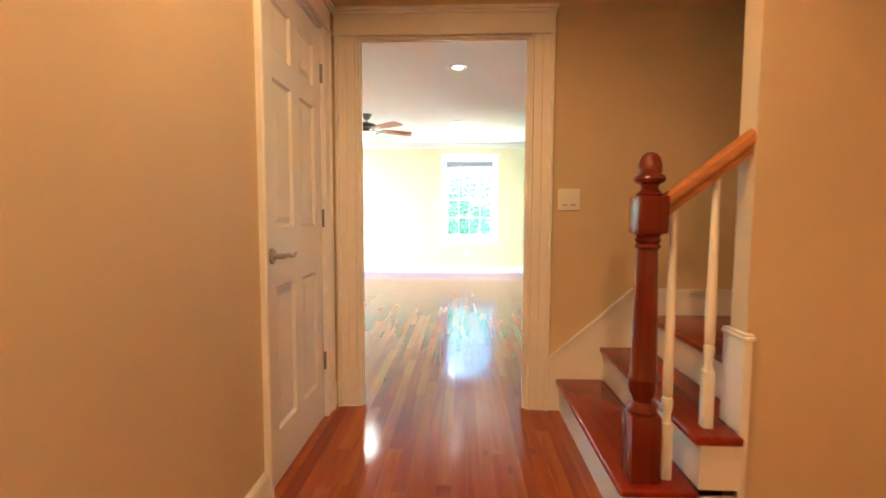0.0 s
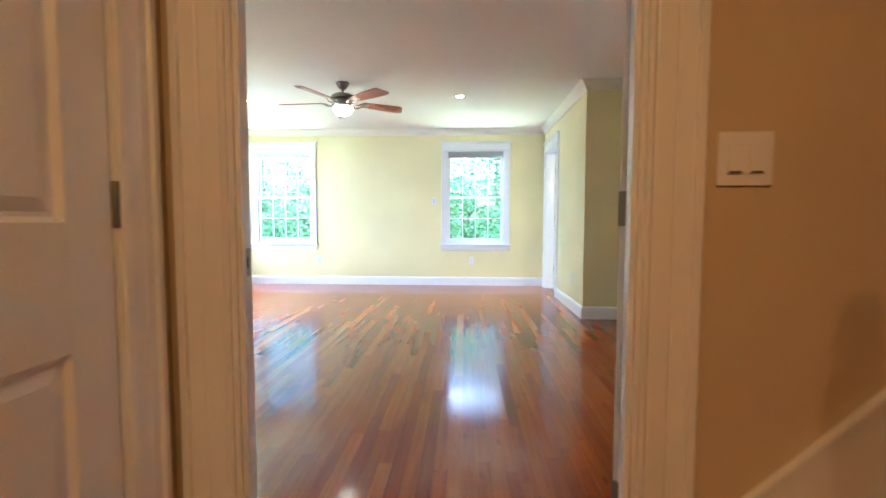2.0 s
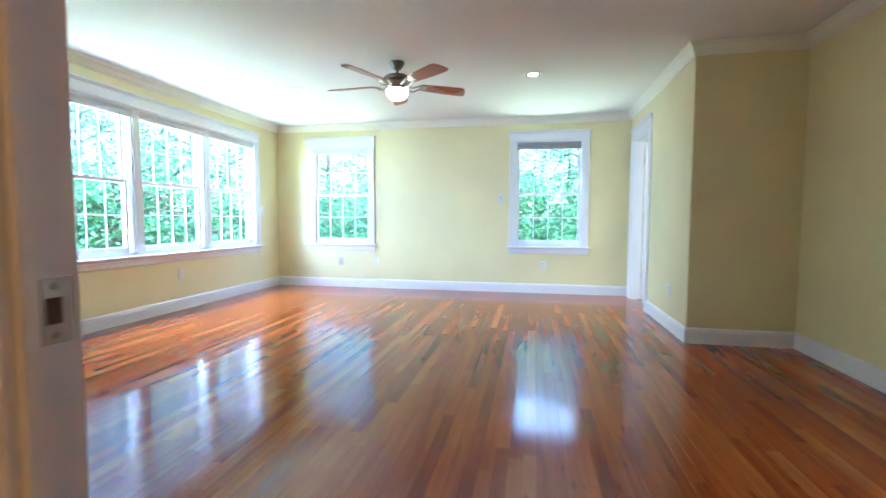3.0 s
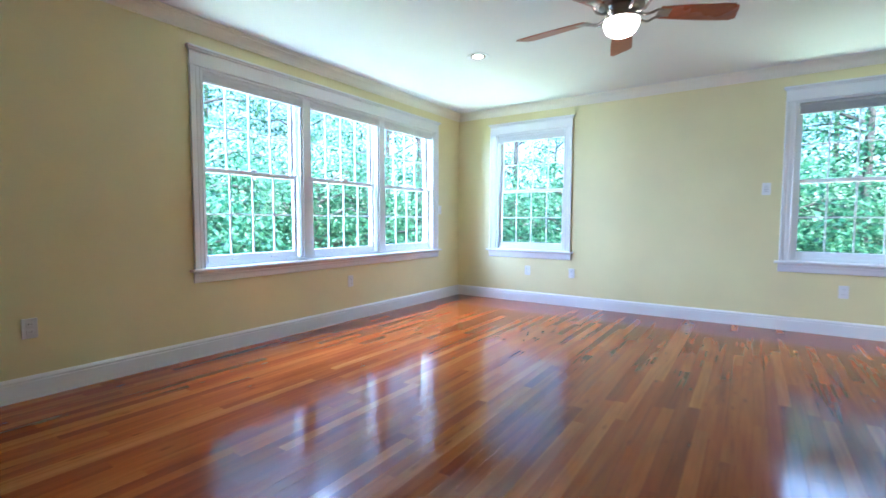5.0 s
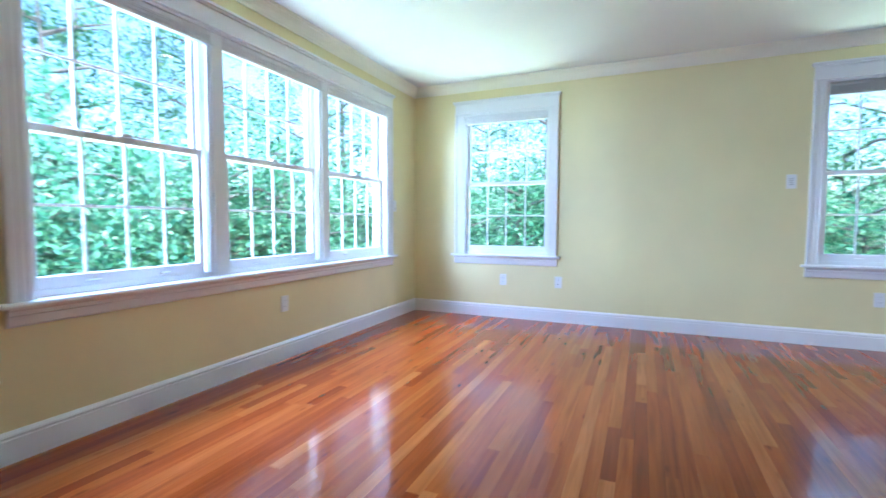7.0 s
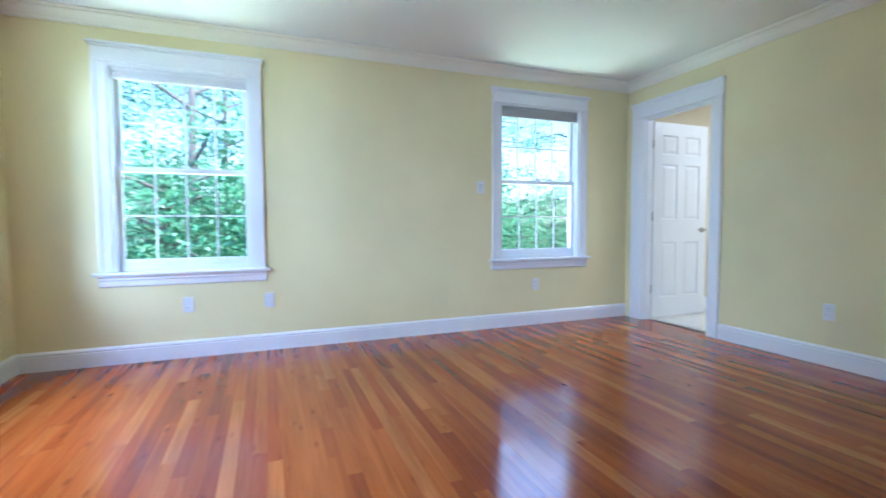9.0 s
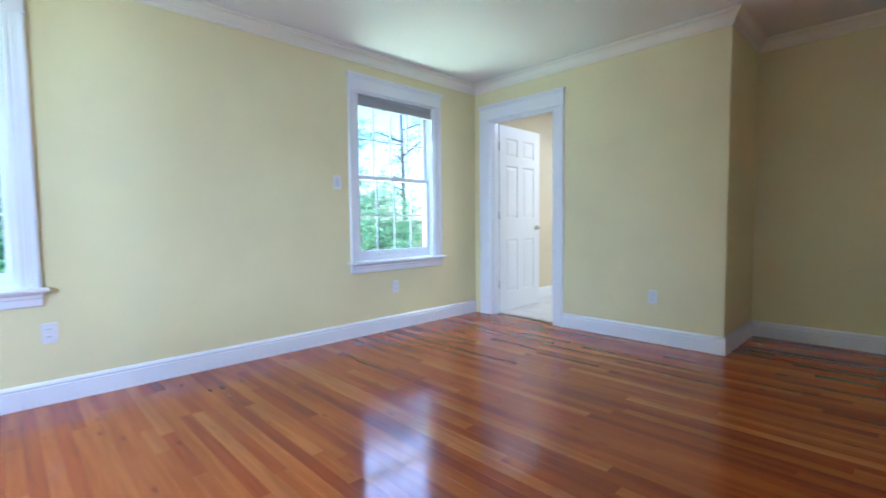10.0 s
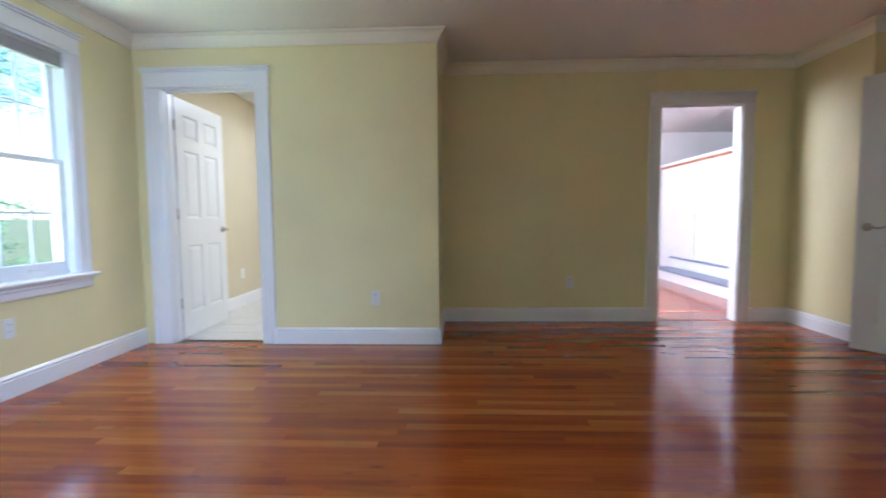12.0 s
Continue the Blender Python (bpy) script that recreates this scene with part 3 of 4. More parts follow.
def window(name, label, width, units, m, depth=0.16):
    """A double-hung window group, its opening from x = 0 to width, the room at y < 0, the wall's inner face at y = 0."""
    w = thing(name, label, "window", "structure")
    z0, z1, meet = SILL, HEAD, 1.410
    trim = 0.088
    # jambs and head lining
    b = bmesh.new()
    box(b, -0.001, 0.016, -0.002, depth, z0 + 0.004, z1)
    box(b, width - 0.016, width + 0.001, -0.002, depth, z0 + 0.004, z1)
    box(b, 0.016, width - 0.016, -0.002, depth, z1 - 0.016, z1 + 0.001)
    box(b, 0.016, width - 0.016, 0.05, depth + 0.03, z0 + 0.004, z0 + 0.034)
    part("window_frame", b, M_VINYL, w)
    mull = 0.12
    uw = (width - mull * (units - 1)) / units
    for k in range(units):
        a = k * (uw + mull)
        if k:
            b = bmesh.new()
            soft_box(b, a - mull, a, 0.020, depth, z0 + 0.03, z1 - 0.016, 0.004, 1)
            box(b, a - mull + 0.020, a - 0.020, 0.006, 0.020, z0 + 0.03, z1 - 0.016)
            part("mullion", b, M_VINYL, w)
        sash(w, "lower_sash", a + 0.016, a + uw - 0.016, z0 + 0.030, meet + 0.018, 0.075, 4, 2, 0.062, 0.036)
        sash(w, "upper_sash", a + 0.016, a + uw - 0.016, meet - 0.018, z1 - 0.016, 0.112, 4, 2, 0.036, 0.045)
        b = bmesh.new()
        soft_box(b, a + uw / 2 - 0.028, a + uw / 2 + 0.028, 0.050, 0.080, meet + 0.018, meet + 0.036, 0.005, 2)
        part("sash_lock", b, M_VINYL, w)
        for f in (0.3, 0.7):
            b = bmesh.new()
            soft_box(b, a + uw * f - 0.03, a + uw * f + 0.03, 0.046, 0.060, z0 + 0.050, z0 + 0.062, 0.003, 1)
            part("sash_lift", b, M_VINYL, w)
    # casings, sill and apron
    for edge, out in ((0, -1), (width, 1)):
        b = bmesh.new()
        prism(b, [(edge + out * u, -v) for u, v in casing_profile(trim)], "z", z0 + 0.004, z1)
        part("side_casing", b, M_TRIM, w)
    b = bmesh.new()
    soft_box(b, -trim - 0.006, width + trim + 0.006, -0.026, 0, z1, z1 + 0.012, 0.002, 1)
    soft_box(b, -trim, width + trim, -0.020, 0, z1 + 0.012, z1 + 0.104, 0.002, 1)
    part("head_casing", b, M_TRIM, w)
    b = bmesh.new()
    soft_box(b, -trim - 0.010, width + trim + 0.010, -0.032, 0, z1 + 0.104, z1 + 0.118, 0.002, 1)
    soft_box(b, -trim - 0.020, width + trim + 0.020, -0.044, 0, z1 + 0.118, z1 + 0.136, 0.002, 1)
    part("head_cap", b, M_TRIM, w)
    b = bmesh.new()
    prism(b, [(-0.050, z0 - 0.018), (-0.054, z0 - 0.012), (-0.054, z0 - 0.004), (-0.050, z0 + 0.003), (0.06, z0 + 0.003), (0.06, z0 - 0.018)], "x", -trim - 0.032, width + trim + 0.032)
    part("window_sill", b, M_TRIM, w)
    b = bmesh.new()
    prism(b, [(0, z0 - 0.100), (-0.010, z0 - 0.100), (-0.015, z0 - 0.092), (-0.018, z0 - 0.055), (-0.022, z0 - 0.050), (-0.022, z0 - 0.034), (-0.034, z0 - 0.024), (-0.036, z0 - 0.018), (0, z0 - 0.018)],
          "x", -trim - 0.004, width + trim + 0.004)
    part("apron", b, M_TRIM, w)
    w.matrix_world = m
    return w


window("window_1", "triple white double-hung window with small panes", W1[1] - W1[0], 3, pose(XW, W1[0], 0, 0, 0, 90))
window("window_2", "white double-hung window with eight-over-eight panes", W2[1] - W2[0], 1, pose(W2[0], YN, 0))
window("window_3", "white double-hung window with a raised grey blind", W3[1] - W3[0], 1, pose(W3[0], YN, 0))


def raised_blind(label, width, drop, slats, mat, m):
    """A blind drawn right up: head rail, stacked folds and a bottom rail."""
    d = thing("window_blind", label, "blind")
    b = bmesh.new()
    soft_box(b, 0, width, 0.012, 0.048, HEAD - 0.016 - 0.030, HEAD - 0.017, 0.003, 1)
    part("head_rail", b, mat, d)
    n = slats
    top, low = HEAD - 0.047, HEAD - 0.017 - drop + 0.014
    for k in range(n):
        z = top - (top - low) * (k + 0.5) / n
        h = (top - low) / n
        b = bmesh.new()
        soft_box(b, 0.003, width - 0.003, 0.010 + 0.002 * (k % 2), 0.046 - 0.002 * (k % 2), z - h * 0.42, z + h * 0.42, min(0.002, h * 0.2), 1)
        part("slat", b, mat, d)
    b = bmesh.new()
    soft_box(b, 0.002, width - 0.002, 0.009, 0.047, low - 0.014, low, 0.003, 1)
    part("bottom_rail", b, mat, d)
    d.matrix_world = m
    return d


UW = (W1[1] - W1[0] - 0.24) / 3
for k in range(3):
    raised_blind("white pleated blind drawn up under the window head", UW + (0.10 if k == 1 else 0.03), 0.082, 4, M_BLIND, pose(XW + 0.004, W1[0] + 0.018 + k * (UW + 0.12) - (0.05 if k == 1 else 0.0 if k == 0 else 0.05), 0, 0, 0, 90))
raised_blind("white pleated blind drawn up under the window head", W2[1] - W2[0] - 0.036, 0.085, 4, M_BLIND, pose(W2[0] + 0.018, YN, 0))
raised_blind("grey slatted blind drawn up under the window head", W3[1] - W3[0] - 0.036, 0.100, 6, M_BLIND_GREY, pose(W3[0] + 0.018, YN, 0))

# ---- plates on the walls ----


def outlet(m, w=0.072, h=0.116):
    d = thing("wall_outlet", "white duplex outlet on a plastic wall plate", "outlet", group="outlets round the room")
    b = bmesh.new()
    soft_box(b, -w / 2, w / 2, -0.006, 0, -h / 2, h / 2, 0.0025, 2)
    part("cover_plate", b, M_PLATE, d)
    for z in (-0.022, 0.022):
        b = bmesh.new()
        soft_box(b, -0.0165, 0.0165, -0.0085, -0.006, z - 0.0145, z + 0.0145, 0.001, 1)
        s = part("socket", b, M_PLATE, d)
        b = bmesh.new()
        for x in (-0.006, 0.006):
            box(b, x - 0.001, x + 0.001, -0.0089, -0.0085, z - 0.002, z + 0.007)
        part("slot", b, M_SLOT_SHADE, s)
    d.matrix_world = m
    return d


def switch_plate(label, m, w, h, paddles, louvred=False):
    d = thing("wall_switch", label, "switch")
    b = bmesh.new()
    soft_box(b, -w / 2, w / 2, -0.006, 0, -h / 2, h / 2, 0.0025, 2)
    part("cover_plate", b, M_PLATE, d)
    for x in paddles:
        b = bmesh.new()
        soft_box(b, x - 0.0165, x + 0.0165, -0.010, -0.006, -0.033, 0.033, 0.0015, 1)
        s = part("rocker", b, M_PLATE, d)
        b = bmesh.new()
        box(b, x - 0.0125, x + 0.0125, -0.0104, -0.010, -0.031, -0.027)
        part("dimmer_slit", b, M_SLOT_SHADE, s)
    if louvred:
        for k in range(4):
            b = bmesh.new()
            box(b, -0.016, 0.016, -0.0066, -0.006, -0.028 + k * 0.017, -0.022 + k * 0.017)
            part("button", b, M_BLIND_GREY, d)
    d.matrix_world = m
    return d


for x in (-2.795, -2.225, 0.250):
    outlet(pose(x, YN, 0.402))
for y in (8.098, 5.590):
    outlet(pose(XW, y, 0.406, 0, 0, 90))
outlet(pose(XE, 8.245, 0.376, 0, 0, -90))
outlet(pose(XA, 6.50, 0.384, 0, 0, -90))
outlet(pose(3.05, YN - 0.008, 0.38))
switch_plate("white two-gang dimmer switch on the tan wall", pose(0.745, HY, 1.175), 0.118, 0.118, (-0.023, 0.023))
switch_plate("white fan control with four small buttons", pose(-0.352, YN, 1.345), 0.072, 0.116, (), True)
switch_plate("white single switch plate beside the window", pose(XW, 9.700, 1.167, 0, 0, 90), 0.072, 0.116, (0.0,))

# ---- ceiling fittings ----


def recessed_lamp(x, y):
    d = thing("recessed_light", "round recessed ceiling light with a white trim ring, lit", "ceiling light", group="recessed lights", at=(x, y, CEIL))
    b = bmesh.new()
    seg = 40
    prof = [(0.098, 0.0), (0.098, -0.004), (0.090, -0.008), (0.080, -0.008), (0.074, -0.004), (0.066, -0.0015)]
    rings = [[b.verts.new((r * math.cos(2 * math.pi * k / seg), r * math.sin(2 * math.pi * k / seg), z)) for k in range(seg)] for r, z in prof]
    for p, q in zip(rings, rings[1:]):
        for k in range(seg):
            b.faces.new((p[k], p[(k + 1) % seg], q[(k + 1) % seg], q[k]))
    part("trim_ring", b, M_TRIM, d, "", True)
    b = bmesh.new()
    lathe(b, [(0.067, -0.0012), (0.064, -0.0016), (0.046, -0.0020), (0.044, -0.0022)], seg=32)
    part("baffle", b, M_BAFFLE, d, "bronze-toned inner baffle", True)
    b = bmesh.new()
    lathe(b, [(0.046, -0.0022), (0.044, -0.0040), (0.034, -0.0062), (0.014, -0.0075)], seg=32)
    part("bulb_face", b, M_CAN, d, "glowing warm lamp face", True)
    return d


for x, y in ((0.118, 5.785), (0.075, 8.29), (-2.509, 8.366)):
    recessed_lamp(x, y)

smoke = thing("smoke_detector", "white round smoke detector on the ceiling", "smoke detector", at=(0.026, 5.01, CEIL))
b = bmesh.new()
lathe(b, [(0.066, 0.0), (0.068, -0.008), (0.060, -0.012), (0.058, -0.026), (0.048, -0.034), (0.02, -0.037)], seg=32)
part("body", b, M_PLATE, smoke, "", True)
b = bmesh.new()
lathe(b, [(0.012, -0.036), (0.012, -0.040), (0.008, -0.042)], 0.02, 0.0, 16)
part("test_button", b, M_PLATE, smoke, "", True)

# ceiling fan
FX, FY = -1.145, 7.71
fan = thing("ceiling_fan", "five-bladed ceiling fan with cherry blades and a lit bowl", "ceiling fan", at=(FX, FY, CEIL))
b = bmesh.new()
lathe(b, [(0.066, 0.0), (0.070, -0.010), (0.060, -0.030), (0.040, -0.060), (0.030, -0.068), (0.020, -0.072)], seg=32)
part("canopy", b, M_PEWTER, fan, "pewter ceiling canopy", True)
b = bmesh.new()
lathe(b, [(0.013, -0.070), (0.013, -0.130)], seg=16)
part("downrod", b, M_PEWTER, fan, "", True)
b = bmesh.new()
lathe(b, [(0.025, -0.105), (0.045, -0.112), (0.095, -0.122), (0.122, -0.140), (0.130, -0.160), (0.130, -0.172), (0.105, -0.182)], seg=40)
part("motor_housing", b, M_PEWTER, fan, "brushed pewter motor housing", True)
b = bmesh.new()
lathe(b, [(0.104, -0.180), (0.096, -0.190), (0.086, -0.216), (0.078, -0.236), (0.090, -0.246), (0.108, -0.252)], seg=40)
part("switch_housing", b, M_NICKEL, fan, "", True)
b = bmesh.new()
lathe(b, [(0.098, -0.250), (0.101, -0.260), (0.098, -0.284), (0.086, -0.310), (0.062, -0.330), (0.032, -0.341), (0.007, -0.344)], seg=40)
part("glass_bowl", b, M_GLOW, fan, "glowing frosted glass bowl", True)


def fan_blade(angle):
    b = bmesh.new()
    n = 14
    top, low = [], []
    for k in range(n + 1):
        s = k / n
        x = 0.215 + 0.455 * s
        half = 0.052 + 0.022 * math.sin(min(1.0, s * 1.15) * math.pi / 2)
        if s > 0.93:
            half *= 1 - 0.25 * (s - 0.93) / 0.07
        skew = 0.014 * s
        for side, store in ((1, top), (-1, low)):
            store.append((x + (0.016 * side if s > 0.9 else 0), side * half + skew))
    outline = low + top[::-1]
    up = [b.verts.new((x, y, 0.003)) for x, y in outline]
    dn = [b.verts.new((x, y, -0.003)) for x, y in outline]
    m = len(outline)
    for k in range(m):
        b.faces.new((up[k], up[(k + 1) % m], dn[(k + 1) % m], dn[k]))
    b.faces.new(up)
    b.faces.new(dn[::-1])
    ob = part("blade", b, M_BLADE, fan, "cherry-stained wooden blade")
    ob.matrix_local = pose(0, 0, -0.205, 0, 0, angle) @ pose(0, 0, 0, -12, 0, 0)
    g = bmesh.new()
    for side in (-1, 1):
        tube(g, [(0.095, side * 0.012, -0.012), (0.130, side * 0.030, -0.034), (0.165, side * 0.044, -0.030), (0.200, side * 0.040, -0.010), (0.235, side * 0.026, -0.006)], 0.008, 8)
    soft_box(g, 0.205, 0.280, -0.036, 0.036, -0.009, -0.004, 0.002, 1)
    iron = part("blade_iron", g, M_NICKEL, fan, "", True)
    iron.matrix_local = pose(0, 0, -0.203, 0, 0, angle) @ pose(0, 0, 0, -12, 0, 0)


for k in range(5):
    fan_blade(102 + 72 * k)

# ---- stairs in the hall ----
stairs = thing("staircase", "hall stairs with red-stained treads and white risers", "stairs", at=(0, 0, 0))
RISE = 0.183
NOSE = (0.692, 0.928, 1.164)
for k, nx in enumerate(NOSE):
    z = RISE * (k + 1)
    x1 = NOSE[k + 1] + 0.020 if k < 2 else XA
    y0 = 2.884 if k < 2 else 3.040
    b = bmesh.new()
    if k == 1:
        soft_box(b, nx, 1.085, y0, HY - 0.014, z - 0.030, z, 0.010, 3)
        box(b, 1.080, x1, 3.040, HY - 0.016, z - 0.029, z - 0.0006)
    else:
        soft_box(b, nx, x1, y0, HY - 0.014, z - 0.030, z, 0.010, 3)
    t = part("tread", b, M_TREAD, stairs, "red-stained varnished wooden tread", True)
    b = bmesh.new()
    box(b, nx + 0.022, nx + 0.040, y0 + 0.024, HY - 0.014, z - RISE, z - 0.030)
    part("riser", b, M_TRIM, stairs, "white painted riser")
    b = bmesh.new()
    prism(b, [(nx + 0.008, z - 0.030), (nx + 0.022, z - 0.030), (nx + 0.022, z - 0.048), (nx + 0.016, z - 0.044), (nx + 0.010, z - 0.034)], "y", y0 + 0.024, HY - 0.014)
    part("cove_trim", b, M_TRIM, stairs)
    if k < 2:
        b = bmesh.new()
        box(b, nx + 0.022, 1.084, y0 + 0.014, y0 + 0.030, z - RISE, z - 0.030)
        part("side_panel", b, M_TRIM, stairs, "white painted stringer panel")
# skirt board on the end wall
b = bmesh.new()
sk = [(0.656, 0.0), (0.656, 0.288), (1.096, 0.677), (XA, 0.677), (XA, 0.0)]
prism(b, sk, "y", HY - 0.014, HY)
part("skirt_board", b, M_TRIM, stairs, "white stair skirt board")
b = bmesh.new()
for lo, hi in (((0.656, 0.288), (1.096, 0.677)), ((1.096, 0.677), (XA, 0.677))):
    (xa, za), (xb, zb) = lo, hi
    for dz0, dz1, pr in ((-0.004, 0.014, 0.024), (-0.020, -0.004, 0.019)):
        prism(b, [(xa, za + dz0), (xb, zb + dz0), (xb, zb + dz1), (xa, za + dz1)], "y", HY - pr, HY - 0.0005)
part("skirt_cap", b, M_TRIM, stairs)
# trim on the end of the side wall
b = bmesh.new()
box(b, 1.086, 1.100, 2.930, 3.036, RISE * 2, 0.680)
box(b, 1.086, 1.112, 2.916, 2.930, 0.0, 0.680)
part("wall_end_skirt", b, M_TRIM, stairs)
b = bmesh.new()
soft_box(b, 1.079, 1.118, 2.908, 3.042, 0.680, 0.694, 0.003, 1)
soft_box(b, 1.083, 1.115, 2.912, 3.039, 0.694, 0.702, 0.002, 1)
part("wall_end_cap", b, M_TRIM, stairs)

# newel post
NX, NY = 0.784, 2.964
newel = thing("newel_post", "turned red-stained newel post with an acorn finial", "newel post", at=(NX, NY, RISE))
b = bmesh.new()
soft_box(b, -0.050, 0.050, -0.050, 0.050, 0.0, 0.235, 0.006, 2)
part("base_block", b, M_NEWEL, newel, "", True)
b = bmesh.new()
lathe(b, [(0.046, 0.235), (0.050, 0.243), (0.048, 0.252), (0.036, 0.262), (0.030, 0.272), (0.034, 0.285), (0.043, 0.305), (0.046, 0.325), (0.044, 0.342), (0.047, 0.348),
          (0.047, 0.356), (0.043, 0.362), (0.040, 0.50), (0.037, 0.66), (0.033, 0.790), (0.040, 0.796), (0.041, 0.804), (0.035, 0.810), (0.040, 0.816), (0.041, 0.824), (0.036, 0.832), (0.044, 0.842)], seg=32)
part("turned_shaft", b, M_NEWEL, newel, "", True)
b = bmesh.new()
soft_box(b, -0.050, 0.050, -0.050, 0.050, 0.842, 0.968, 0.010, 2)
part("top_block", b, M_NEWEL, newel, "", True)
b = bmesh.new()
lathe(b, [(0.040, 0.966), (0.044, 0.972), (0.034, 0.982), (0.026, 0.992), (0.030, 1.004), (0.046, 1.012), (0.050, 1.022), (0.046, 1.032), (0.036, 1.040), (0.037, 1.055), (0.036, 1.072), (0.031, 1.090), (0.022, 1.103), (0.010, 1.110), (0.002, 1.111)], seg=32)
part("finial", b, M_NEWEL, newel, "", True)

# handrail
rail = thing("handrail", "varnished wooden handrail running from newel to wall", "handrail", at=(NX, NY, 1.115))
b = bmesh.new()
prof = [(-0.030, 0.022), (-0.034, 0.006), (-0.030, -0.006), (-0.020, -0.014), (-0.022, -0.030), (0.022, -0.030), (0.020, -0.014), (0.030, -0.006), (0.034, 0.006), (0.030, 0.022), (0.016, 0.032), (0.0, 0.035), (-0.016, 0.032)]
x0, x1, slope = 0.046, 1.100 - NX, 0.775
ends = []
for x in (x0, x1):
    ends.append([b.verts.new((x, u, (x - x0) * slope + v * 1.25)) for u, v in prof])
for j in range(len(prof)):
    b.faces.new((ends[0][j], ends[0][(j + 1) % len(prof)], ends[1][(j + 1) % len(prof)], ends[1][j]))
b.faces.new(ends[0][::-1])
b.faces.new(ends[1])
part("rail", b, M_RAIL, rail, "", True)


def baluster(x, z, top):
    d = thing("baluster", "white turned stair baluster", "baluster", group="stair balusters", at=(x, NY, z))
    h = top - z
    b = bmesh.new()
    soft_box(b, -0.017, 0.017, -0.017, 0.017, 0.0, 0.200, 0.003, 1)
    part("base_block", b, M_TRIM, d)
    b = bmesh.new()
    lathe(b, [(0.017, 0.200), (0.013, 0.214), (0.012, 0.222), (0.017, 0.252), (0.0175, 0.275), (0.0165, 0.284), (0.012, 0.288), (0.016, 0.294), (0.0165, 0.40), (0.0135, h * 0.75), (0.0105, h)], seg=20)
    part("turned_shaft", b, M_TRIM, d, "", True)
    return d


def rail_under(x):
    return 1.115 + (x - NX - x0) * slope - 0.036


baluster(0.868, RISE, rail_under(0.868))
baluster(1.000, RISE * 2, rail_under(1.000))

# ---- bathroom ----
bath_floor = thing("bathroom_floor", "pale square floor tiles in the bathroom", "floor", "structure")
b = bmesh.new()
box(b, XE + 0.058, 3.95, YP + 0.115, YN, -0.022, -0.004)
part("grout_bed", b, M_GROUT, bath_floor)
b = bmesh.new()
box(b, 0, 0.298, 0, 0.298, -0.004, 0.0)
tile_mesh = mesh_of("tile", b, M_TILE)
for i in range(8):
    for j in range(8):
        tx, ty = XE + 0.060 + 0.302 * i, YN - 0.010 - 0.302 * (j + 1)
        if ty > YP + 0.1 and tx + 0.3 < 3.95:
            o = new("tile", tile_mesh)
            o.location = (tx, ty, 0)
            o.parent = bath_floor

# ---- foyer beyond the alcove ----
steps = thing("foyer_steps", "wide foyer steps with grey treads and white risers", "stairs", at=(0, 0.58, 0))
for k in range(2):
    b = bmesh.new()
    soft_box(b, 3.10, 5.55, 3.46 - 0.28 * k, 3.76 - 0.28 * k, 0.175 * (k + 1) - 0.03, 0.175 * (k + 1), 0.006, 2)
    part("tread", b, M_SLATE, steps)
    b = bmesh.new()
    box(b, 3.12, 5.53, 3.71 - 0.28 * k, 3.73 - 0.28 * k, 0.175 * k, 0.175 * (k + 1) - 0.03)
    part("riser", b, M_TRIM, steps)
b = bmesh.new()
box(b, 3.12, 5.98, 3.30, 3.44, 0.0, 1.86)
part("half_wall", b, M_PALE, steps, "white half-height wall")
b = bmesh.new()
soft_box(b, 3.08, 5.99, 3.26, 3.48, 1.86, 1.905, 0.006, 2)
part("wall_cap", b, M_TRIM, steps)
b = bmesh.new()
soft_box(b, 3.09, 5.98, 3.44, 3.475, 1.825, 1.858, 0.006, 2)
part("wood_edge", b, M_RAIL, steps)
for x in (3.75, 4.85):
    b = bmesh.new()
    soft_box(b, x - 0.05, x + 0.05, 3.44, 3.48, 0.35, 1.05, 0.004, 1)
    part("post", b, M_BLIND, steps)
door_leaf("white panel door at the back of the foyer", 0.76, pose(5.985, 4.30, 0, 0, 0, 90), handle_sides=(1,))
fl = thing("flush_light", "small flush ceiling light in the foyer", "ceiling light", at=(5.4, 5.2, CEIL))
b = bmesh.new()
lathe(b, [(0.15, 0), (0.15, -0.02), (0.13, -0.06), (0.08, -0.09), (0.01, -0.10)], seg=28)
part("shade", b, M_GLOW, fl, "", True)

# ---- outside ----
bm = bmesh.new()
bmesh.ops.create_grid(bm, x_segments=40, y_segments=40, size=400)
for v in bm.verts:
    r = math.hypot(v.co.x, v.co.y)
    v.co.z = -0.75 + (0.02 * r if r > 30 else 0) * 0.3
solid("ground", bm, M_SOIL, "leafy woodland ground round the house", "ground")


